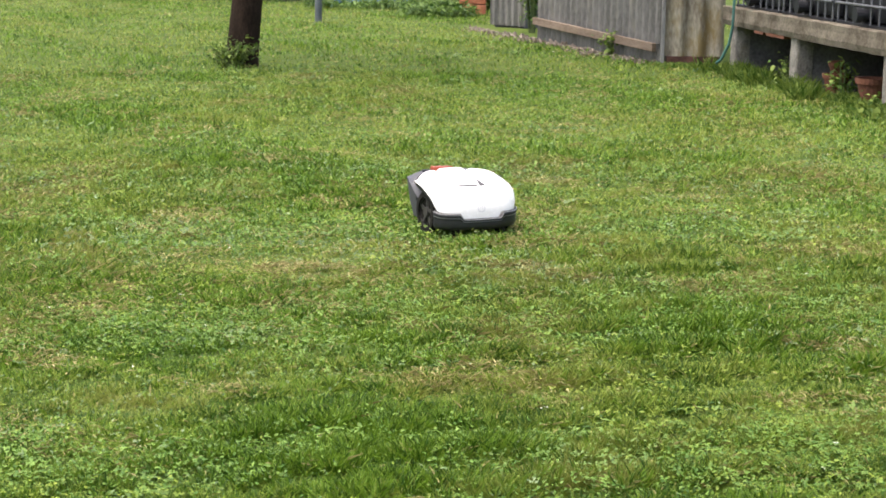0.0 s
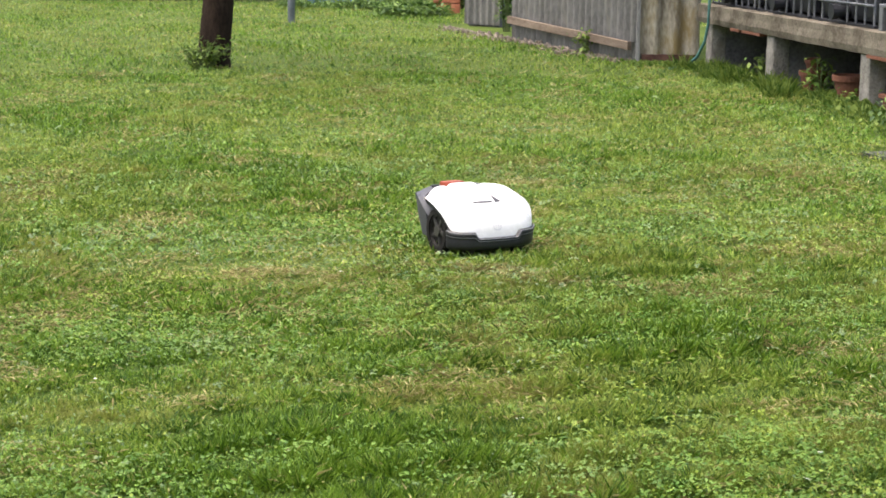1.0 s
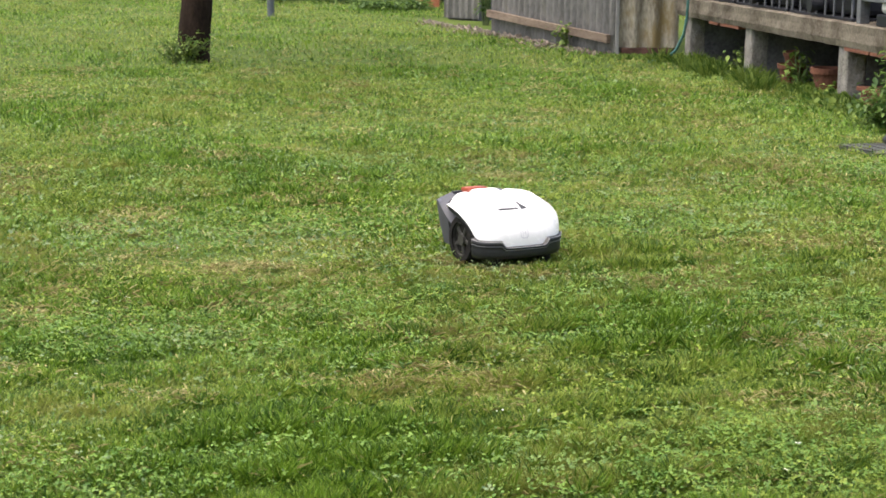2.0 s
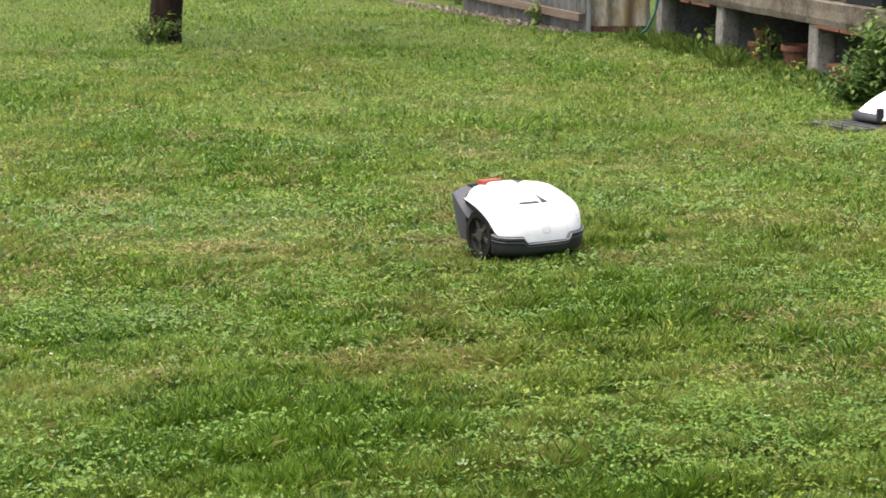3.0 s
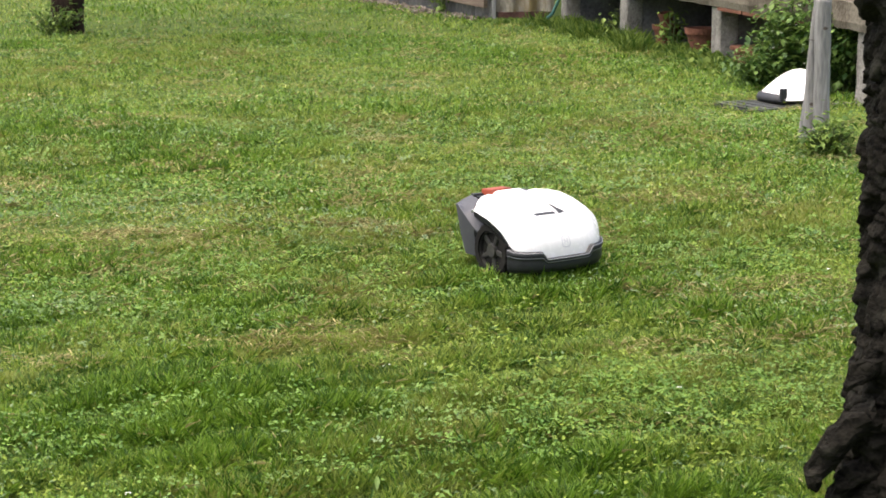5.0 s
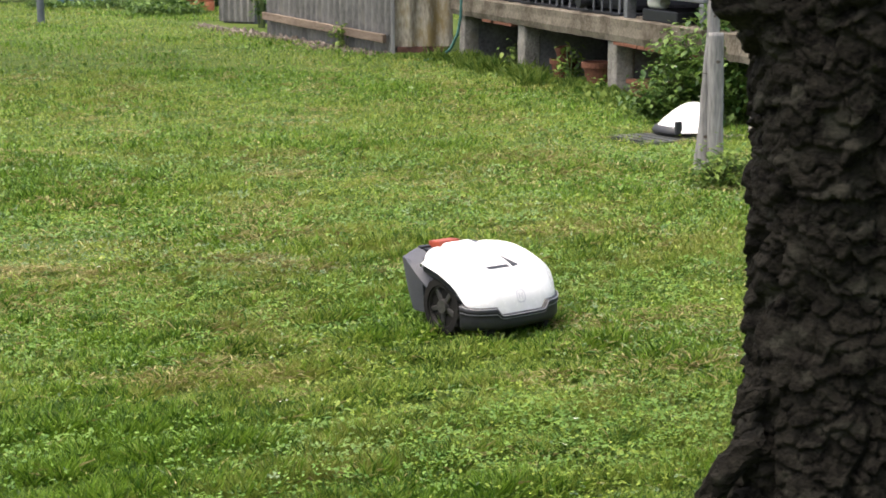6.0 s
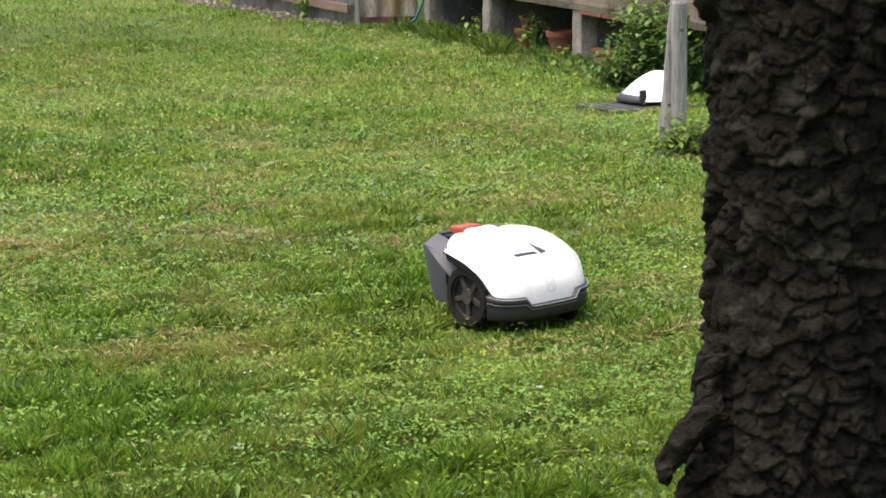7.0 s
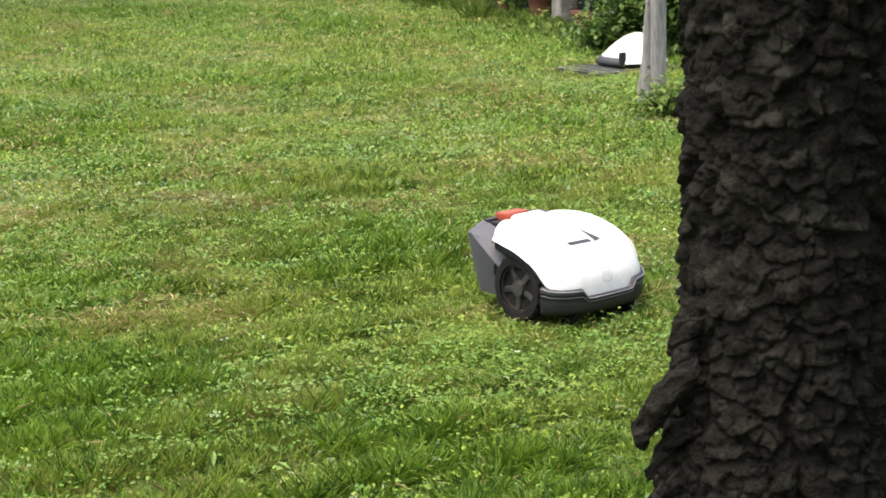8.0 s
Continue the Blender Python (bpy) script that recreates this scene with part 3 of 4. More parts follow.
# ================= trees and stakes =================
def build_trunk(name, profile, n_ring, n_up, rough, mat, lean=(0, 0), scales=False, bulges=()):
    """A bark-covered trunk: profile gives (height, radius)."""
    bm = bmesh.new()
    rows = []
    z0, z1 = profile[0][0], profile[-1][0]
    hs, rs = [p[0] for p in profile], [p[1] for p in profile]
    for j in range(n_up + 1):
        z = z0 + (z1 - z0) * j / n_up
        rad = float(np.interp(z, hs, rs))
        row = []
        for i in range(n_ring):
            a = 2 * math.pi * i / n_ring
            c, s = math.cos(a), math.sin(a)
            p = Vector((c * rad * 1.1, s * rad * 1.1, z))
            if scales:
                # shingled plates: each stands out at its lower edge, with dark gaps between
                q = Vector((p.x * 20, p.y * 20, z * 36)) + 1.5 * noise.noise_vector(p * 7) + 0.5 * noise.noise_vector(p * 34)
                dist, spots = noise.voronoi(q)
                gap = min(1.0, (dist[1] - dist[0]) * 8.0)
                tip = spots[0].z - q.z
                own = noise.cell(spots[0] * 7.3)
                furrow = max(0.0, 1 - 5.0 * abs(noise.noise(Vector((p.x * 9, p.y * 9, z * 1.6)) + 0.4 * noise.noise_vector(p * 10))))
                q2 = Vector((p.x * 95, p.y * 95, z * 70)) + 0.8 * noise.noise_vector(p * 40)
                d2, _ = noise.voronoi(q2)
                d = rough * (1.1 * gap + 1.1 * own + 1.5 * max(-0.8, min(0.8, tip)) * gap - 2.4 * furrow - 1.2 + 0.5 * noise.noise(p * 7) + 0.30 * min(1.0, (d2[1] - d2[0]) * 3) + 0.25 * noise.noise(p * 120))
            else:
                d = rough * (0.6 * noise.noise(Vector((p.x * 26, p.y * 26, z * 8))) + 0.3 * noise.noise(p * 34))
            for ba, bz, bs, bh in bulges:
                da = (a - ba + math.pi) % (2 * math.pi) - math.pi
                d += bh * math.exp(-((da * rad) ** 2 + (z - bz) ** 2) / bs ** 2)
            r = rad + d
            row.append((c * r + lean[0] * z, s * r + lean[1] * z, z))
        rows.append(row)
    vs = grid_skin(bm, rows, loop=True)
    bm.faces.new(vs[-1])
    bmesh.ops.recalc_face_normals(bm, faces=bm.faces)
    return part(name, bm, mat, smooth=True)


def crown_leaves(name, centres, spread, count, size, mat, parent):
    c = np.array(centres)[RNG.integers(0, len(centres), count)]
    off = RNG.normal(0, 1, (count, 3)) * np.array(spread)
    way, side = directions(count, -50, 40)
    L = RNG.uniform(0.6, 1.3, count) * size
    ob = leaf_mesh(name, c + off, way, side, L, L * 0.55, 0.2, mat, kind="")
    ob.parent = parent
    return ob


def build_near_tree():
    tree = new("tree")
    tree.matrix_basis = pose(0.892, 2.42, 0)
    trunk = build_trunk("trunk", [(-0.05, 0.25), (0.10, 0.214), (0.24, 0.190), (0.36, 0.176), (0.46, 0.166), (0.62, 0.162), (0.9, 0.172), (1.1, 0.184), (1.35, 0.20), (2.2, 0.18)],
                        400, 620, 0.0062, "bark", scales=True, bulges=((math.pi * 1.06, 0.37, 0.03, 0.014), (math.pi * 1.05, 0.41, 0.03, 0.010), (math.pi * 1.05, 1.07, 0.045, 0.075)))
    trunk.parent = tree
    trunk["label"] = "thick dark trunk with deeply cracked bark"
    bm = bmesh.new()
    tube(bm, [(-0.10, -0.02, 1.12), (-0.22, -0.02, 1.20), (-0.40, 0.0, 1.36), (-0.65, 0.05, 1.70), (-1.0, 0.1, 2.2)], [0.11, 0.085, 0.065, 0.05, 0.03], 18)
    tube(bm, [(0, 0, 2.1), (0.25, 0.1, 2.5), (0.6, 0.3, 3.0)], [0.12, 0.08, 0.03], 14)
    tube(bm, [(0, 0, 2.1), (-0.1, -0.3, 2.6), (-0.1, -0.7, 3.1)], [0.12, 0.07, 0.03], 14)
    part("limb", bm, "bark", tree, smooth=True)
    # loose bark scales curling off the trunk
    for pts, rad in (([(-0.150, -0.060, 0.415), (-0.190, -0.062, 0.398), (-0.218, -0.062, 0.364), (-0.238, -0.062, 0.330), (-0.245, -0.062, 0.302)], [0.024, 0.022, 0.020, 0.015, 0.005]),
                     ([(-0.150, -0.050, 0.33), (-0.200, -0.052, 0.30), (-0.222, -0.052, 0.262), (-0.228, -0.052, 0.24)], [0.026, 0.014, 0.008, 0.002]),
                     ([(-0.140, -0.055, 0.50), (-0.182, -0.057, 0.478), (-0.198, -0.057, 0.452)], [0.022, 0.015, 0.003])):
        fine = [Vector(pts[0]).lerp(Vector(pts[0]), 0)]
        radii = [rad[0]]
        for k in range(len(pts) - 1):
            for u in (0.25, 0.5, 0.75, 1.0):
                fine.append(Vector(pts[k]).lerp(Vector(pts[k + 1]), u))
                radii.append(rad[k] + (rad[k + 1] - rad[k]) * u)
        bm = bmesh.new()
        tube(bm, fine, radii, 20)
        for v in bm.verts:
            v.co += 0.010 * noise.noise_vector(v.co * 45) + 0.005 * noise.noise_vector(v.co * 130)
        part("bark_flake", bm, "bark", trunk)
    # leaves out of view, spread right and over the camera to shade the trunk
    crown_leaves("unseen_crown", [(0.3, -0.3, 2.9), (0.7, -0.2, 2.8), (0.6, 0.3, 3.1), (0.5, -1.0, 2.7), (1.2, 0.1, 2.6), (0.5, -1.6, 2.8), (0.8, -2.2, 2.6), (0.6, -0.7, 2.6), (1.5, -1.8, 2.3), (1.0, -0.4, 2.4), (1.3, -0.9, 2.3), (0.95, -1.4, 2.4), (1.6, -0.3, 2.2), (1.9, -1.1, 2.1), (2.1, -0.4, 1.9)], (0.42, 0.42, 0.28), 17000, 0.085, "bush", tree)
    tagged(tree, "old tree with dark, deeply cracked, scaly bark", "tree")


def build_far_tree():
    tree = new("tree")
    tree.matrix_basis = pose(-2.495, 14.52, 0)
    trunk = build_trunk("trunk", [(-0.05, 0.16), (0.1, 0.140), (0.5, 0.132), (1.5, 0.125), (2.6, 0.10)], 60, 90, 0.006, "bark_far", lean=(0.10, 0.0))
    trunk.parent = tree
    bm = bmesh.new()
    tube(bm, [(0.25, 0, 2.5), (0.5, 0.1, 3.6), (1.0, 0.2, 5.0)], [0.09, 0.06, 0.02], 10)
    tube(bm, [(0.25, 0, 2.5), (-0.1, -0.1, 3.6), (-0.5, 0.2, 5.0)], [0.09, 0.06, 0.02], 10)
    part("limb", bm, "bark_far", tree, smooth=True)
    # leaves above the view, added to soften the light on the far lawn
    crown_leaves("unseen_crown", [(0.5, 0.1, 4.6), (-0.4, 0.1, 4.8), (0.1, -0.5, 5.0), (0.1, 0.5, 5.2), (1.0, 0.2, 5.0)], (0.8, 0.8, 0.55), 4000, 0.10, "bush", tree)
    tagged(tree, "slim dark brown tree trunk standing in the lawn", "tree")


build_near_tree()
build_far_tree()


def build_stake(x, y, dx, top, foot, head, flat, wires, label):
    """A split grey stake: foot and head give its half-width, flat how thin it is."""
    stake = new("wooden_stake")
    stake.matrix_basis = pose(x, y, 0)
    bm = bmesh.new()
    rows = []
    for j in range(44):
        z = -0.05 + (top + 0.05) * j / 43
        r = foot + (head - foot) * max(0.0, z) / top
        row = []
        for i in range(20):
            a = 2 * math.pi * i / 20
            px, py = outline(a, 0, r, r, r * flat, 3.0)
            k = 1 + 0.16 * noise.noise((math.cos(a) * 1.6, math.sin(a) * 1.6, z * 6 + x * 90)) + 0.05 * noise.noise((math.cos(a) * 6, math.sin(a) * 6, z * 14))
            row.append((px * k + dx * z + 0.006 * noise.noise((z * 7, x * 40, 1.0)), py * k, z))
        rows.append(row)
    vs = grid_skin(bm, rows, loop=True)
    bm.faces.new(vs[-1])
    bmesh.ops.recalc_face_normals(bm, faces=bm.faces)
    post = part("post", bm, "grey_wood", stake, smooth=True)
    rng = random.Random(int(x * 1000))
    for k in range(3):
        z, a = 0.15 + (top - 0.2) * k / 2.5 + rng.uniform(-0.04, 0.04), rng.uniform(3.7, 5.6)
        r = foot + (head - foot) * z / top
        bm = bmesh.new()
        lathe(bm, [(0.012, -0.006), (0.010, 0.001), (0.004, 0.002)], 10, pose(dx * z + 0.96 * r * math.cos(a), 0.96 * r * flat * math.sin(a), z) @ pose(0, 0, 0, 90, 0, math.degrees(a) + 90) @ Matrix.Diagonal((1.2, 0.8, 1, 1)))
        part("knot", bm, "knot", post, "dark knot in the wood")
    for z in wires:
        r = foot + (head - foot) * z / top
        bm = bmesh.new()
        tube(bm, [((r + 0.004) * math.cos(a) + dx * z, (r * flat + 0.004) * math.sin(a), z + 0.014 * math.sin(a + z * 9)) for a in [2 * math.pi * i / 20 for i in range(21)]], 0.0025, 5)
        part("wire", bm, "wire", stake, "rusty wire tied round it")
    tagged(stake, label, "stake", group="garden stakes")


build_stake(2.103, 7.90, 0.050, 0.95, 0.038, 0.026, 0.8, (0.46,), "weathered pale grey split wooden stake tied with wire")
build_stake(2.136, 7.80, -0.012, 0.67, 0.036, 0.034, 0.9, (), "second weathered grey knotty stake standing against the first")

bm = bmesh.new()
lathe(bm, [(0.045, -0.05), (0.045, 2.2), (0.03, 2.21)], 16)
pole = part("pole", bm, "pole", smooth=False)
pole.matrix_basis = pose(-2.64, 21.1, 0)
tagged(pole, "thin blue-grey metal pole standing in the lawn", "pole")


# ================= concrete platform with tanks =================
PLATFORM = pose(2.03, 13.30, 0, 0, 0, -79.7)     # x along the lawn edge towards the camera, y in under the slab


def build_platform():
    plat = new("platform")
    plat.matrix_basis = PLATFORM
    bm = bmesh.new()
    rows = []
    for j in range(90):
        x = -1.75 + 6.0 * j / 89
        w = lambda k: 0.006 * noise.noise((x * 5, k * 3.1, 2.0)) + 0.004 * noise.noise((x * 19, k * 7.0, 5.0))
        rows.append([(x, 1.5, 0.40), (x, 0.02 + w(0), 0.392 + w(1)), (x, -0.035 + w(2), 0.396 + w(3)), (x, -0.045 + w(4), 0.44 + w(5)), (x, -0.04 + w(6), 0.50), (x, -0.042 + w(7), 0.548 + w(8)), (x, -0.02, 0.556 + w(9)), (x, 1.5, 0.56)])
    vs = grid_skin(bm, rows)
    for e in (0, -1):
        bm.faces.new(vs[e])
    bmesh.ops.recalc_face_normals(bm, faces=bm.faces)
    part("slab", bm, "concrete", plat, "weathered stained concrete slab")
    for x0, x1 in ((-0.85, -0.62), (-0.55, -0.10), (2.05, 2.45), (2.47, 2.95), (2.97, 3.5)):
        bm = bmesh.new()
        box(bm, x0, -0.036, 0.372, x1, 0.2, 0.394, 0.003)
        part("clay_tile", bm, "terracotta", plat, "orange clay tile under the slab edge")
    for x in (-1.50, 0.085, 1.975, 4.12):
        bm = bmesh.new()
        prof = []
        for j in range(16):
            z = -0.05 + 0.44 * j / 15
            ring = []
            for i in range(44):
                a = 2 * math.pi * i / 44
                px, py = outline(a, 0, 0.078, 0.078, 0.07, 14)
                k = 1 + 0.07 * noise.noise((px * 9 + x, py * 9, z * 9)) + 0.05 * noise.noise((px * 30, py * 30 + x, z * 30))
                ring.append((x + px * k, 0.055 + py * k, z))
            prof.append(ring)
        vs = grid_skin(bm, prof, loop=True)
        bm.faces.new(vs[-1])
        bmesh.ops.recalc_face_normals(bm, faces=bm.faces)
        part("pillar", bm, "pier", plat, "rough pale concrete pillar")
        bm = bmesh.new()
        box(bm, x - 0.05, 0.12, -0.05, x + 0.07, 0.945, 0.392, 0)
        part("partition", bm, "block", plat, "grey block partition wall")
    # wall behind the openings, the shade under the slab put into its colour
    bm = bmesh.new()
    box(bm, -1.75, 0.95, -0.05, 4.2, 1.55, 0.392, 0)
    part("shade_back_wall", bm, "void_shade", plat)
    tagged(plat, "low weathered concrete platform on rough pillars", "platform", kind="structure")


build_platform()


def build_tank(x):
    tank = new("water_tank")
    tank.matrix_basis = PLATFORM @ pose(x, 0.03, 0.556)
    bm = bmesh.new()
    box(bm, 0.03, 0.05, 0.03, 1.12, 0.95, 1.05, 0.04)
    part("container", bm, "black_plastic", tank, "black plastic container")
    bm = bmesh.new()
    box(bm, 0, 0, 0.0, 1.15, 0.98, 0.02, 0.004)
    part("pallet", bm, "black_plastic", tank)
    for k, fx in enumerate((0.0, 0.52, 1.04)):
        bm = bmesh.new()
        box(bm, fx, 0.20, 0.018, fx + 0.11, 0.32, 0.031, 0.004)
        part("foot", bm, "black_plastic", tank)
    for k in range(8):
        bm = bmesh.new()
        tube(bm, [(0.02 + 0.158 * k, 0.012, 0.018), (0.02 + 0.158 * k, 0.012, 1.08)], 0.009, 8)
        part("cage_bar", bm, "steel", tank)
    for k in range(5):
        bm = bmesh.new()
        tube(bm, [(0.0, -0.004, 0.15 + 0.22 * k), (1.15, -0.004, 0.15 + 0.22 * k)], 0.009, 8)
        part("cage_rail", bm, "steel", tank)
    bm = bmesh.new()
    lathe(bm, [(0.045, 0), (0.045, 0.09), (0.055, 0.09), (0.055, 0.13)], 16, pose(0.58, 0.05, 0.085, 90, 0, 0))
    part("outlet", bm, "black_plastic", tank, "black outlet valve")
    tagged(tank, "black water tank in a galvanised cage on the platform", "water tank", group="water tanks")
    return tank


first_tank = build_tank(-1.6)
for tx in (-0.38, 0.84):
    copy_thing(first_tank, PLATFORM @ pose(tx, 0.03, 0.556))

bm = bmesh.new()
box(bm, 2.16, -0.01, 0.557, 2.22, 0.06, 0.72, 0.006, None)
box(bm, 2.16, -0.012, 0.705, 3.4, 0.9, 0.73, 0.006, None)
box(bm, 3.34, -0.01, 0.557, 3.4, 0.06, 0.70, 0.006, None)
box(bm, 2.16, 0.84, 0.557, 2.22, 0.9, 0.70, 0.006, None)
box(bm, 3.34, 0.84, 0.557, 3.4, 0.9, 0.70, 0.006, None)
pallet = part("pallet_stand", bm, "steel")
pallet.matrix_basis = PLATFORM
tagged(pallet, "grey metal stand on the concrete platform", "stand")
bm = bmesh.new()
lathe(bm, [(0.03, -0.07), (0.045, -0.065), (0.045, 0.06), (0.035, 0.07)], 18, pose(2.58, 0.06, 0.678, 0, 90, 10))
jug = part("white_jar", bm, "pale_plastic", smooth=True)
jug.matrix_basis = PLATFORM
tagged(jug, "white plastic jar lying on a dark crate", "jar")
bm = bmesh.new()
box(bm, 2.46, 0.0, 0.557, 3.0, 0.35, 0.633, 0.008)
crate = part("crate", bm, "black_plastic")
crate.matrix_basis = PLATFORM
tagged(crate, "flat dark plastic crate on the concrete platform", "crate")


def build_pot(m, r, h, label, name="flower_pot"):
    bm = bmesh.new()
    lathe(bm, [(r * 0.62, 0), (r * 0.90, h * 0.80), (r * 1.0, h * 0.80), (r * 1.02, h), (r * 0.92, h), (r * 0.82, h * 0.78), (r * 0.5, h * 0.1)], 28)
    pot = part(name, bm, "terracotta", smooth=False)
    pot.matrix_basis = m
    tagged(pot, label, "flower pot", group="terracotta pots")
    return pot


build_pot(PLATFORM @ pose(0.66, 0.13, 0.0), 0.105, 0.17, "terracotta flower pot under the concrete slab")
build_pot(PLATFORM @ pose(0.64, 0.14, 0.13, 6, 4, 0), 0.060, 0.13, "small terracotta pot stacked in a larger one")
build_pot(PLATFORM @ pose(1.36, 0.15, 0.0), 0.135, 0.20, "wide terracotta flower pot under the concrete slab")
build_pot(PLATFORM @ pose(1.25, 0.50, 0.0), 0.10, 0.30, "tall dark terracotta pot deep under the slab")
bm = bmesh.new()
box(bm, 2.12, 0.06, 0.0, 2.55, 0.32, 0.125, 0.02)
box(bm, 2.10, 0.04, 0.115, 2.57, 0.34, 0.145, 0.008)
trough = part("flower_trough", bm, "terracotta")
trough.matrix_basis = PLATFORM
tagged(trough, "long terracotta flower trough under the concrete slab", "flower trough")


# ================= corrugated sheds =================
def sheet(name, length, z0, z1, pitch, depth, m, mat, parent, label=""):
    """A wavy cement sheet standing along local x."""
    bm = bmesh.new()
    n = max(8, int(length / pitch * 10))
    rows = []
    for z in (z0, z0 + (z1 - z0) * 0.33, z0 + (z1 - z0) * 0.66, z1):
        rows.append([(length * i / n, depth * math.sin(2 * math.pi * i / n * length / pitch) + 0.003 * noise.noise((i * 0.3, z * 3, length)), z + 0.004 * noise.noise((i * 0.9, z0, 3))) for i in range(n + 1)])
    vs = grid_skin(bm, rows)
    back = bmesh.ops.duplicate(bm, geom=bm.verts[:] + bm.faces[:])
    bmesh.ops.translate(bm, vec=(0, 0.007, 0), verts=[g for g in back["geom"] if isinstance(g, bmesh.types.BMVert)])
    bmesh.ops.recalc_face_normals(bm, faces=bm.faces)
    ob = part(name, bm, mat, parent, label, smooth=True)
    ob.matrix_basis = m
    return ob


def build_shed():
    shed = new("shed_wall")
    # long wall running away
    x0, y0, x1, y1 = 1.19, 15.62, 0.08, 18.50
    ang = math.degrees(math.atan2(y1 - y0, x1 - x0))
    length = math.hypot(x1 - x0, y1 - y0)
    wall = pose(x0, y0, 0, 0, 0, ang)
    third = length / 3
    for k in range(3):
        sheet("corrugated_sheet", third - 0.004, 0.17, 2.2, 0.146, 0.032, wall @ pose(third * k, 0, 0), "sheet", shed, "grey corrugated cement sheet")
    sheet("lower_sheet", length, 0.0, 0.16, 0.146, 0.022, wall @ pose(0, -0.02, 0), "sheet", shed, "short corrugated strip along the ground")
    bm = bmesh.new()
    box(bm, 0.02, 0.035, 0.128, length - 0.02, 0.075, 0.205, 0.006)
    p = part("plank", bm, "plank", shed, "weathered brown timber plank")
    p.matrix_basis = wall @ pose(0, 0, -0.030, 0, -1.35, 0)
    # front panel towards the lawn, with the board under it
    front = pose(1.205, 15.30, 0, 0, 0, 3)
    sheet("front_sheet", 0.53, 0.085, 2.3, 0.177, 0.028, front, "sheet_lichen", shed, "lichen-stained corrugated cement sheet")
    bm = bmesh.new()
    box(bm, 0.02, -0.01, -0.02, 0.50, 0.04, 0.082, 0.006)
    p = part("board", bm, "dark_plank", shed, "dark red-brown board at the ground")
    p.matrix_basis = front
    bm = bmesh.new()
    box(bm, -0.035, -0.03, -0.02, -0.004, 0.03, 2.3, 0.004)
    p = part("corner_strip", bm, "grey_wood", shed)
    p.matrix_basis = front
    bm = bmesh.new()
    box(bm, 0.10, 0.10, -0.02, 0.5, 3.0, 2.2, 0)
    p = part("inner_wall", bm, "block", shed)
    p.matrix_basis = front
    tagged(shed, "old shed wall of grey corrugated cement sheets", "shed", kind="structure")
    far = new("far_shed_wall")
    m = pose(-0.50, 21.10, 0, 0, 0, -38)
    sheet("corrugated_sheet", 0.56, 0.01, 2.1, 0.10, 0.018, m, "sheet", far)
    bm = bmesh.new()
    box(bm, 0.03, 0.05, -0.02, 0.5, 2.5, 2.1, 0)
    p = part("inner_wall", bm, "block", far)
    p.matrix_basis = m
    tagged(far, "narrow corrugated shed wall behind a climbing plant", "shed", kind="structure")
    bm = bmesh.new()
    rng = random.Random(3)
    for k in range(620):
        u = rng.random()
        x, y = 1.15 - 1.80 * u - abs(rng.gauss(0, 0.13)) + 0.02, 15.60 + 4.9 * u + rng.uniform(-0.1, 0.1)
        s = rng.uniform(0.008, 0.020) * (2.2 if rng.random() < 0.14 else 1.0)
        r = bmesh.ops.create_icosphere(bm, subdivisions=1, radius=s, matrix=pose(x, y, -0.002, rng.uniform(0, 90), rng.uniform(0, 90), rng.uniform(0, 90)) @ Matrix.Diagonal((1.3, 0.9, 0.55, 1)))
        for v in r["verts"]:
            v.co += Vector((rng.uniform(-1, 1), rng.uniform(-1, 1), rng.uniform(-1, 1))) * s * 0.25
    tagged(part("rubble", bm, "stone"), "pale rubble stones along the shed wall", "rubble", kind="stuff")


build_shed()

# hose hanging from the platform corner
bm = bmesh.new()
tube(bm, [(1.712, 14.5, 1.1), (1.712, 14.5, 0.60), (1.708, 14.5, 0.40), (1.685, 14.52, 0.25), (1.63, 14.56, 0.12), (1.56, 14.62, 0.05), (1.50, 14.68, 0.022), (1.42, 14.76, 0.004)], 0.0125, 10)
tagged(part("garden_hose", bm, "hose", smooth=True), "teal garden hose hanging down to the grass", "hose")

# red crate, blue cover and low hedge at the far end
bm = bmesh.new()
for k in range(3):
    box(bm, -0.98, 23.45, 0.01 + 0.14 * k, -0.62, 23.8, 0.14 + 0.14 * k, 0.012)
tagged(part("clay_pots_stack", bm, "brick_red"), "stack of red clay blocks by the shed", "clay blocks")
bm = bmesh.new()
rows = []
for j in range(14):
    row = []
    for i in range(40):
        x, y = -2.95 + 1.2 * i / 39, 25.5 + 1.2 * j / 13
        h = 0.55 * math.sin(math.pi * min(1, (j + 0.3) / 6)) if j < 3 else 0.55
        row.append((x, y, max(0.0, h + 0.08 * noise.noise((x * 3, y * 3, 0)) - 0.02)))
    rows.append(row)
grid_skin(bm, rows)
bmesh.ops.recalc_face_normals(bm, faces=bm.faces)
tagged(part("tarpaulin", bm, "tarp", smooth=True), "crumpled blue tarpaulin behind the hedge", "tarpaulin")


# ================= plants =================
def leaf_cluster(name, x0, x1, y0, y1, height, count, size, mat, seed, low=-35, high=55, aspect=0.5):
    r = np.random.default_rng(seed)
    x, y = r.uniform(x0, x1, count), r.uniform(y0, y1, count)
    mask = patches(x, y, 5.0, seed, 4)
    z = height * (0.25 + 0.75 * mask) * r.uniform(0.02, 1.0, count) ** 0.8
    way, side = directions(count, low, high)
    L = size * r.uniform(0.5, 1.4, count)
    return leaf_mesh(name, np.stack([x, y, z], 1), way, side, L, L * aspect, 0.25, mat)


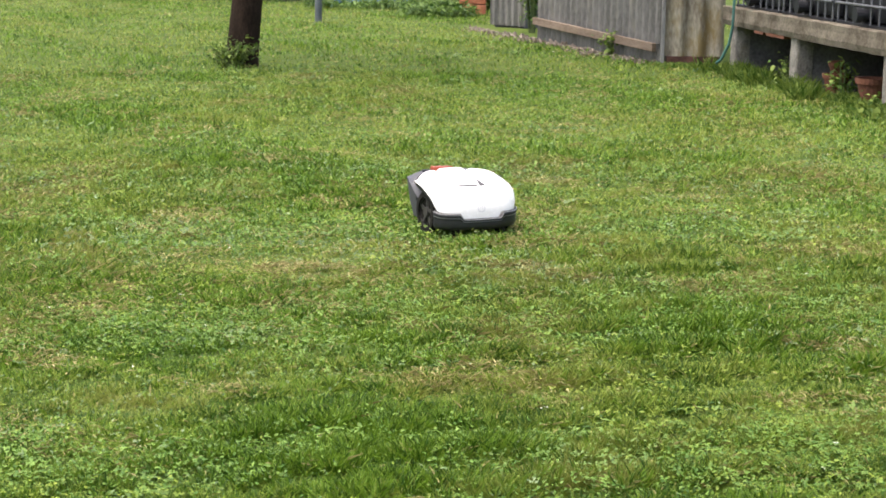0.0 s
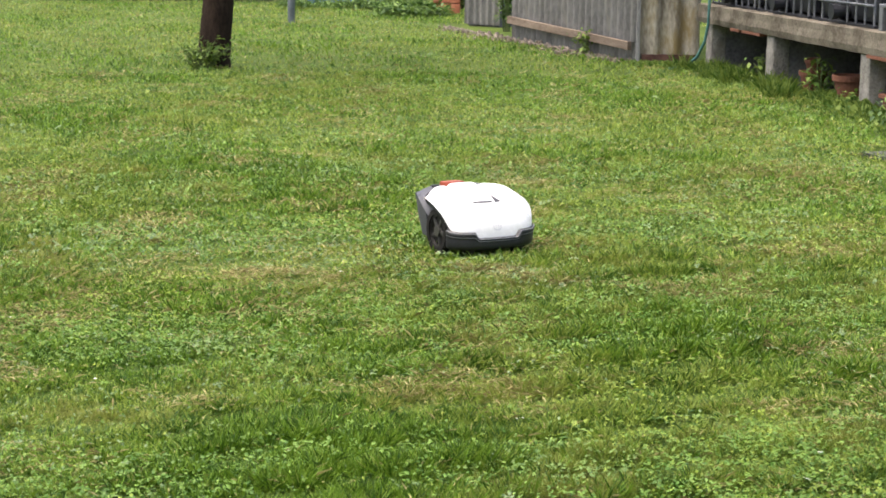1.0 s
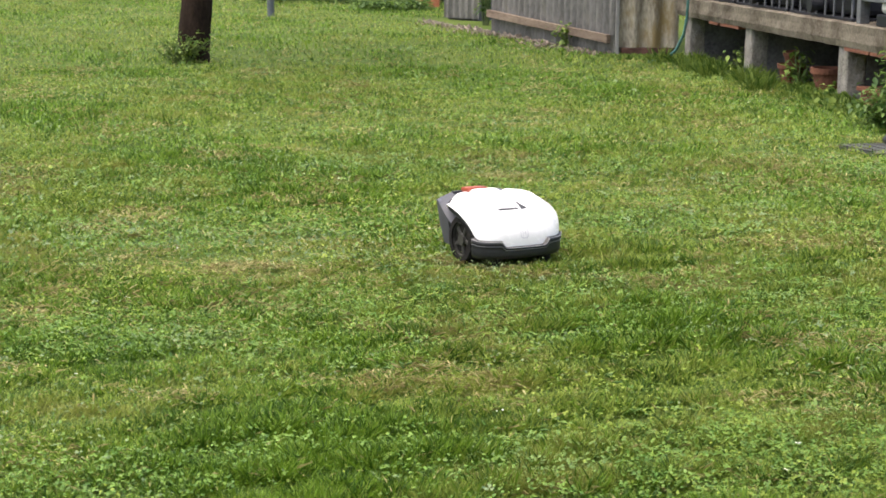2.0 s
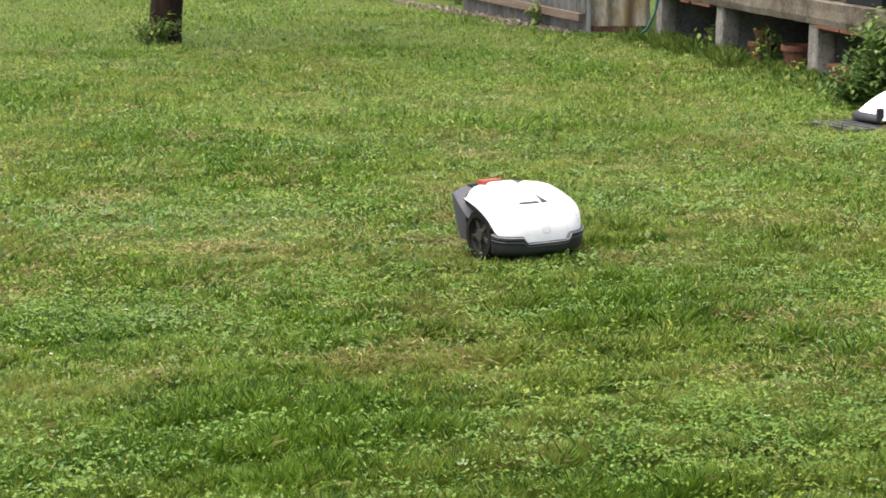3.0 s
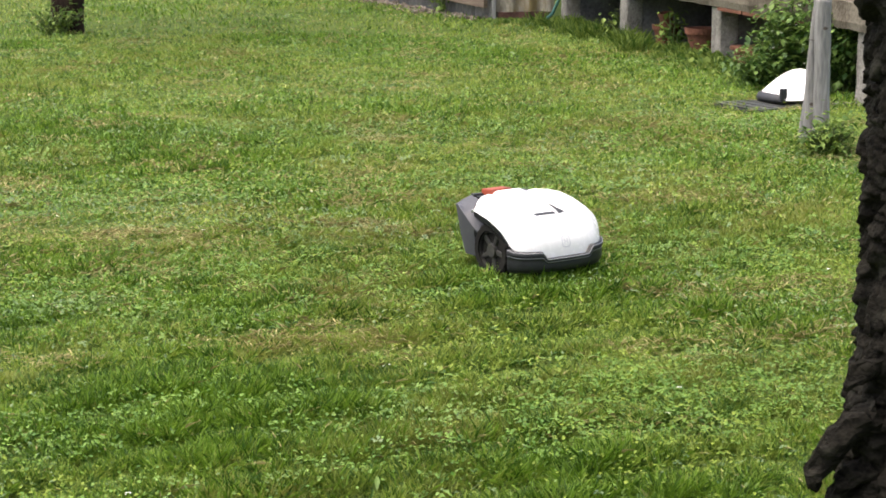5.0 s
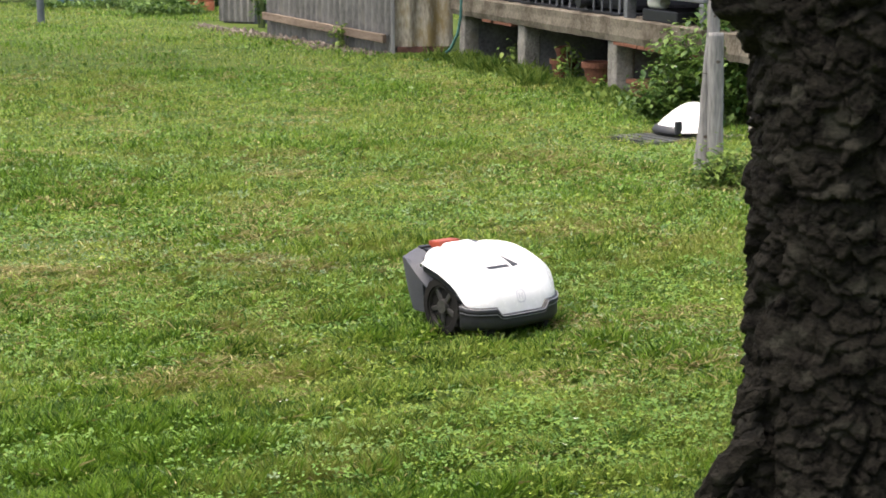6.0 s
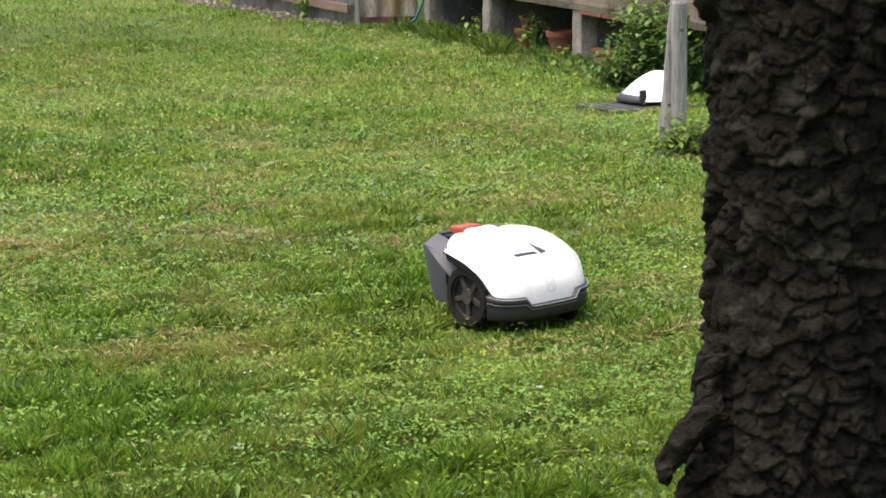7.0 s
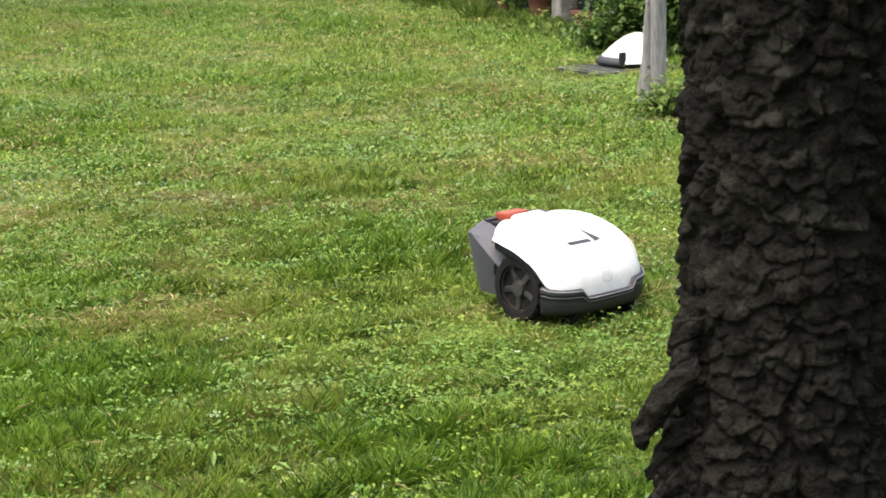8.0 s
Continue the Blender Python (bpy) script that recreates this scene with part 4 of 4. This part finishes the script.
def build_bush(name, cx, cy, rx, ry, h, stems, leaves, size, label, seed):
    leaf = "weed" if name == "weed" else "bush"
    bush = new(name)
    bush.matrix_basis = pose(cx, cy, 0)
    r = np.random.default_rng(seed)
    bm = bmesh.new()
    tips = []
    for k in range(stems):
        a, d = r.uniform(0, 2 * np.pi), r.uniform(0.2, 1.0)
        tx, ty, tz = rx * d * np.cos(a), ry * d * np.sin(a), h * r.uniform(0.55, 1.05) * (1.1 - 0.35 * d)
        pts = [(tx * 0.25, ty * 0.25, -0.02), (tx * 0.5, ty * 0.5, tz * 0.5), (tx * 0.85, ty * 0.85, tz * 0.88), (tx, ty, tz)]
        tube(bm, pts, [0.008, 0.006, 0.004, 0.002], 6)
        for u in np.linspace(0.15, 1, 9):
            tips.append([np.interp(u, [0, 0.33, 0.66, 1], [p[i] for p in pts]) for i in range(3)])
    part("stem", bm, "stem", bush)["kind"] = "stuff"
    tips = np.array(tips)
    c = tips[r.integers(0, len(tips), leaves)] + r.normal(0, 1, (leaves, 3)) * np.array([0.05, 0.05, 0.035])
    c[:, 2] = np.maximum(c[:, 2], 0.02)
    way, side = directions(leaves, -40, 35)
    L = size * r.uniform(0.5, 1.35, leaves)
    ob = leaf_mesh("foliage", c, way, side, L, L * 0.62, 0.3, leaf, kind="stuff")
    ob.parent = bush
    tagged(bush, label, "bush")


build_bush("bush", 2.68, 10.20, 0.34, 0.45, 0.56, 80, 5200, 0.050, "leafy green bush growing against the platform", 11)
build_bush("bush", 2.82, 9.80, 0.32, 0.32, 0.72, 70, 5200, 0.050, "leafy green bush beside the charging station", 12)
build_bush("bush", 2.44, 10.20, 0.24, 0.26, 0.20, 50, 1800, 0.040, "low leafy plants at the foot of the bush", 18)
build_bush("weed", 2.09, 7.48, 0.15, 0.13, 0.15, 34, 620, 0.036, "small weed clump at the foot of the stakes", 13)
build_bush("weed", -2.55, 14.34, 0.34, 0.12, 0.22, 26, 420, 0.040, "weeds round the foot of the slim tree", 14)
build_bush("climbing_plant", 0.02, 20.0, 0.14, 0.2, 1.6, 26, 900, 0.07, "green climbing plant between the shed walls", 15)
build_bush("weed", 2.28, 12.42, 0.08, 0.10, 0.30, 8, 130, 0.06, "yellow-green weed before the pots", 16)
build_bush("weed", 2.38, 11.50, 0.10, 0.16, 0.13, 10, 150, 0.045, "leafy weeds before the concrete pillar", 19)
build_bush("weed", 2.05, 13.55, 0.12, 0.20, 0.26, 12, 150, 0.05, "tall weeds at the platform corner", 20)
build_bush("weed", 0.77, 16.45, 0.06, 0.06, 0.24, 6, 80, 0.06, "yellow-green weed at the shed wall", 17)

n = 26
way, side = directions(n, 0, 40)
tagged(leaf_mesh("bush_flowers", np.stack([RNG.uniform(2.40, 2.75, n), RNG.uniform(9.55, 10.1, n), RNG.uniform(0.16, 0.55, n)], 1), way, side, np.full(n, 0.022), np.full(n, 0.018), 0.1, "petal"), "small white flowers on the bush", "flowers")
hedge = leaf_cluster("hedge", -1.75, 0.3, 24.9, 26.1, 0.9, 5200, 0.10, "bush", 21)
tagged(hedge, "low dark green hedge at the end of the lawn", "hedge")
hedge = leaf_cluster("hedge", -7.5, -1.7, 26.8, 27.6, 1.0, 7000, 0.10, "bush", 22)
tagged(hedge, "dark green hedge behind the blue tarpaulin", "hedge")
hedge = leaf_cluster("ground_plants", -1.75, -0.75, 22.7, 24.4, 0.24, 2600, 0.085, "bush", 24)
tagged(hedge, "low dark leafy plants beside the clay blocks", "plants")
hedge = leaf_cluster("ground_plants", -3.3, -1.7, 24.6, 25.4, 0.20, 2200, 0.07, "bush", 23)
tagged(hedge, "low leafy plants before the blue tarpaulin", "plants")


# ================= lawn =================
def lawn_points(count, near, far, spread=26, power=0.5):
    """Points over the lawn round the camera's side, evenly by area between two distances."""
    d = np.sqrt(RNG.uniform(near ** 2, far ** 2, count))
    a = np.radians(RNG.uniform(-spread, spread, count) + 3)
    return d * np.sin(a), d * np.cos(a)


def inside_things(x, y):
    """Places under walls and the platform, where no lawn grows."""
    u = (x - 2.03) * 0.178 - (y - 13.30) * 0.984
    v = (x - 2.03) * 0.984 + (y - 13.30) * 0.178
    shed = (x > 1.19 - (y - 15.6) * 0.385 - np.clip((y - 15.5) * 0.4, 0, 0.15)) & (y > 15.28) & (y < 21.2)
    dock = (np.abs((x - 2.28) * -0.92 + (y - 9.26) * -0.39) < 0.26) & (np.abs((x - 2.28) * 0.39 + (y - 9.26) * -0.92) < 0.13)
    return ((v > 0.10) & (u > -1.7)) | shed | dock


def bare(x, y):
    return patches(x, y, 1.6, 5, 5)


def species(x, y):
    """Four patchy fields of what grows where: clover, grey-green leaves, yellow-green leaves, dark lush grass that also
    dims the far lawn.
    """
    clover = np.clip((patches(x, y, 4.2, 77, 5) - 0.34) * 1.8, 0.04, 1.0)
    grey = np.clip((patches(x, y, 3.4, 131, 5) - 0.50) * 2.6, 0.05, 1.0) * np.clip((y - 2.6) / 3.4, 0.3, 2.0)
    lime = np.clip((patches(x, y, 3.0, 171, 5) - 0.52) * 2.6, 0.04, 1.0)
    # the share rising beyond y = 6 darkens the far lawn by colour, for shade
    lush = np.clip((patches(x, y, 1.9, 191, 5) - 0.52) * 2.0 + 0.5 * np.exp(-((x + 1.1) ** 2 + (y - 3.2) ** 2) / 0.8) + 0.7 * np.clip((4.3 - y) / 1.2, 0, 1) * np.clip(0.55 - 0.7 * x, 0.1, 1) + 0.035 * np.clip(y - 6.0, 0, 9), 0.08, 0.85)
    return clover, grey, lime, lush


def build_lawn():
    bands = ((2.4, 4.0, 390000, 1.0), (4.0, 6.0, 410000, 1.2), (6.0, 9.0, 310000, 1.65), (9.0, 14.0, 230000, 2.2), (14.0, 27.0, 170000, 3.3))
    G = {"grass": [], "lush": [], "straw": [], "clover": [], "grey_leaf": [], "lime": []}
    T = {"clover": [], "grey_leaf": [], "lime": []}
    for near, far, count, grow in bands:
        x, y = lawn_points(count, near, far)
        clump = patches(x, y, 26.0 / grow ** 0.5, 91, 4)
        ok = ~inside_things(x, y) & (RNG.uniform(0, 1, count) < (1.2 - 0.5 * smooth_field(bare(x, y))) * (0.14 + 1.05 * clump))
        x, y, clump = x[ok], y[ok], clump[ok]
        lush = RNG.uniform(0, 1, len(x)) < species(x, y)[3]
        tall = (0.55 + 0.6 * patches(x, y, 2.2, 31, 4)) * (0.40 + 1.05 * clump) * np.where(lush, 1.3, 1.08)
        L = RNG.uniform(0.025, 0.052, len(x)) * tall * (1 + 0.12 * (grow - 1))
        way, side = directions(len(x), 22 + 9 * (grow - 1), 78 + 2 * (grow - 1))
        spot = np.clip((patches(x, y, 5.5, 201, 4) - 0.66) * 4, 0, 1)
        dry = RNG.uniform(0, 1, len(x)) < (0.016 + 0.08 * smooth_field(bare(x, y)) ** 2 + 0.24 * spot) * np.clip((y - 3.3) / 2.2, 0.06, 1.25)
        W = RNG.uniform(0.0016, 0.0036, len(x)) * grow * np.where(lush, 1.2, 1.0)
        z = np.full(len(x), -0.014)
        pack = np.concatenate([np.stack([x, y, z], 1), way, side, L[:, None], W[:, None]], 1)
        G["grass"].append(pack[~dry & ~lush])
        G["lush"].append(pack[~dry & lush])
        lay, lside = directions(int(dry.sum()), 5, 35)
        pd = pack[dry]
        pd[:, 3:6], pd[:, 6:9] = lay, lside
        pd[:, 2] = 0.004
        G["straw"].append(pd)
        # broad leaves lying open to the sky, each kind in its own patches
        for k, (key, share, small, large) in enumerate((("clover", 0.20, 0.005, 0.014), ("grey_leaf", 0.08, 0.006, 0.016), ("lime", 0.11, 0.005, 0.013))):
            m = int(count * share * (1.0 if far < 10 else 0.7))
            x, y = lawn_points(m, near, far)
            ok = ~inside_things(x, y) & (RNG.uniform(0, 1, m) < species(x, y)[k] * np.clip(0.40 + (np.hypot(x, y) - 3.2) * 0.25, 0.40, 1.0))
            x, y = x[ok], y[ok]
            way, side = directions(len(x), -15, 60)
            L = RNG.uniform(small, large, len(x)) * (grow ** 0.75 if grow > 1.3 else 1.0)
            z = RNG.uniform(0.002, 0.044, len(x)) * (0.2 + 1.0 * patches(x, y, 22.0 / grow ** 0.5, 63, 4))
            p = np.concatenate([np.stack([x, y, z], 1), way, side, L[:, None], (L * (0.5 if key == "grey_leaf" else 0.75))[:, None]], 1)
            whole = RNG.uniform(0, 1, len(x)) < (0.14 if far <= 6 else 0.08)
            G[key].append(p[~whole])
            T[key].append(np.concatenate([p[whole, 0:3], RNG.uniform(0, 6.3, (int(whole.sum()), 1)), np.abs(RNG.normal(0, 0.35, (int(whole.sum()), 1))), RNG.uniform(0, 6.3, (int(whole.sum()), 1)), p[whole, 9:10] * 0.85], 1))
    for key, name, label, category in (("grass", "grass", "short uneven green lawn grass", "grass"), ("lush", "grass", "darker lush tufts of lawn grass, more of them far off to dim the lawn", "grass"), ("straw", "dry_grass", "dry straw-coloured blades in the lawn", "dry grass"),
                                       ("clover", "small_weeds", "small green weed leaves in the lawn", "weeds"), ("grey_leaf", "small_weeds", "grey-green weed leaves in the lawn", "weeds"), ("lime", "small_weeds", "yellow-green weed leaves in the lawn", "weeds")):
        p = np.concatenate(G[key])
        ob = leaf_mesh(name, p[:, 0:3], p[:, 3:6], p[:, 6:9], p[:, 9], p[:, 10], 0.18, key)
        tagged(ob, label, category, kind="stuff")
    for key, label in (("clover", "green three-leaved clover in the lawn"), ("grey_leaf", "pale grey-green clover in the lawn"), ("lime", "yellow-green clover in the lawn")):
        p = np.concatenate(T[key])
        tagged(trefoil_mesh("clover", p[:, 0:3], p[:, 3], p[:, 4:6], p[:, 6], key), label, "clover", kind="stuff")
    # dark rosettes of broad weeds
    n, each = 760, 18
    x, y = lawn_points(n, 2.8, 17)
    keep = ~inside_things(x, y) & (patches(x, y, 1.3, 55, 4) > 0.36)
    x, y = x[keep], y[keep]
    size = np.repeat(RNG.uniform(0.5, 1.25, len(x)) * (0.9 + 0.03 * y), each)
    x = np.repeat(x, each) + RNG.normal(0, 0.034, len(x) * each) * size
    y = np.repeat(y, each) + RNG.normal(0, 0.034, len(y) * each) * size
    way, side = directions(len(x), 8, 55)
    L = RNG.uniform(0.015, 0.040, len(x)) * size
    tagged(leaf_mesh("weed_rosettes", np.stack([x, y, np.full(len(x), 0.004)], 1), way, side, L, L * RNG.uniform(0.25, 0.5, len(x)), 0.25, "rosette"), "dark green rosettes of broad-leaved weeds", "weeds")
    # long grass along the platform and shed
    n = 9000
    u = RNG.uniform(-1.9, 3.4, n)
    v = -np.abs(RNG.normal(0, 0.16, n)) + 0.10
    x, y = 2.03 + 0.178 * u + 0.984 * v, 13.30 - 0.984 * u + 0.178 * v
    k = patches(x, y, 4.0, 41, 4)
    way, side = directions(n, 40, 85)
    L = RNG.uniform(0.02, 0.13, n) * (0.15 + 1.0 * k) * np.clip(1.2 + v * 2.2, 0.2, 1.2)
    tagged(leaf_mesh("tall_grass", np.stack([x, y, np.full(n, -0.01)], 1), way, side, L, RNG.uniform(0.004, 0.010, n) + np.where(RNG.uniform(0, 1, n) < 0.25, 0.5, 0.0) * L, 0.22, "weed"), "long grass and weeds along the platform", "long grass")
    n = 2600
    tuft = RNG.integers(0, 34, n)
    tu, tv, th = RNG.uniform(-1.5, 1.4, 34), RNG.uniform(-0.30, 0.02, 34), RNG.uniform(0.3, 1.1, 34)
    u, v = tu[tuft] + RNG.normal(0, 0.05, n), tv[tuft] + RNG.normal(0, 0.03, n)
    x, y = 2.03 + 0.178 * u + 0.984 * v, 13.30 - 0.984 * u + 0.178 * v
    way, side = directions(n, 45, 86)
    tagged(leaf_mesh("tall_grass", np.stack([x, y, np.full(n, -0.01)], 1), way, side, RNG.uniform(0.06, 0.24, n) * th[tuft], RNG.uniform(0.004, 0.009, n), 0.22, "weed"), "tall tufts of grass before the platform", "long grass")
    n = 2600
    u = RNG.uniform(0, 1, n)
    x = 1.70 - 0.55 * u + RNG.normal(0, 0.05, n)
    y = 15.18 + RNG.normal(0, 0.09, n)
    way, side = directions(n, 20, 80)
    tagged(leaf_mesh("tall_grass", np.stack([x, y, np.zeros(n)], 1), way, side, RNG.uniform(0.02, 0.07, n), RNG.uniform(0.008, 0.022, n), 0.3, "weed"), "broad weeds before the shed board", "long grass")
    # scattered white daisies and petals
    n = 200
    x, y = lawn_points(n, 2.8, 20)
    ok = ~inside_things(x, y)
    x, y = x[ok], y[ok]
    x, y = np.repeat(x, 5) + RNG.normal(0, 0.004, len(x) * 5), np.repeat(y, 5) + RNG.normal(0, 0.004, len(y) * 5)
    way, side = directions(len(x), 0, 30)
    L = RNG.uniform(0.004, 0.009, len(x))
    tagged(leaf_mesh("daisies", np.stack([x, y, np.full(len(x), 0.03)], 1), way, side, L, L * 0.7, 0.1, "petal"), "small white daisies scattered in the lawn", "daisies")


def smooth_field(v):
    return np.clip((v - 0.45) / 0.4, 0, 1)


build_lawn()


# ================= what moves =================
def motions():
    # seconds, x, y, rise over the bumps, heading
    track = [(0.0, -0.281, 6.690, 0.0, -62.4), (0.5, -0.208, 6.525, 0.0, -62.2), (1.0, -0.118, 6.360, 0.0, -61.9), (1.5, -0.033, 6.228, 0.0, -61.5), (2.2, 0.079, 6.012, 0.0, -60.8), (3.0, 0.204, 5.767, 0.0, -60.1),
             (3.5, 0.284, 5.632, 0.0, -59.5), (4.0, 0.357, 5.495, 0.0, -58.9), (4.8, 0.472, 5.265, 0.0, -58.5), (5.5, 0.571, 5.055, 0.0, -58.4), (6.0, 0.630, 4.885, 0.0, -58.3), (6.5, 0.694, 4.712, 0.0, -58.2),
             (7.0, 0.765, 4.588, 0.006, -57.9), (7.5, 0.835, 4.440, 0.0, -57.5), (8.0, 0.909, 4.288, 0.0, -57.3)]
    walk(mower, [(t, pose(x, y, z, 0, 0, head)) for t, x, y, z, head in track])
    gone = [0.0]
    for a, b in zip(track, track[1:]):
        gone.append(gone[-1] + math.hypot(b[1] - a[1], b[2] - a[2]))
    times = [0.2 * k for k in range(41)]
    for wheel, s in zip(mower_wheels, (-1, 1)):
        walk(wheel, [(t, pose(WHEEL_X, s * WHEEL_Y, WHEEL_R, 0, math.degrees(float(np.interp(t, [p[0] for p in track], gone)) / WHEEL_R), 0)) for t in times])


motions()
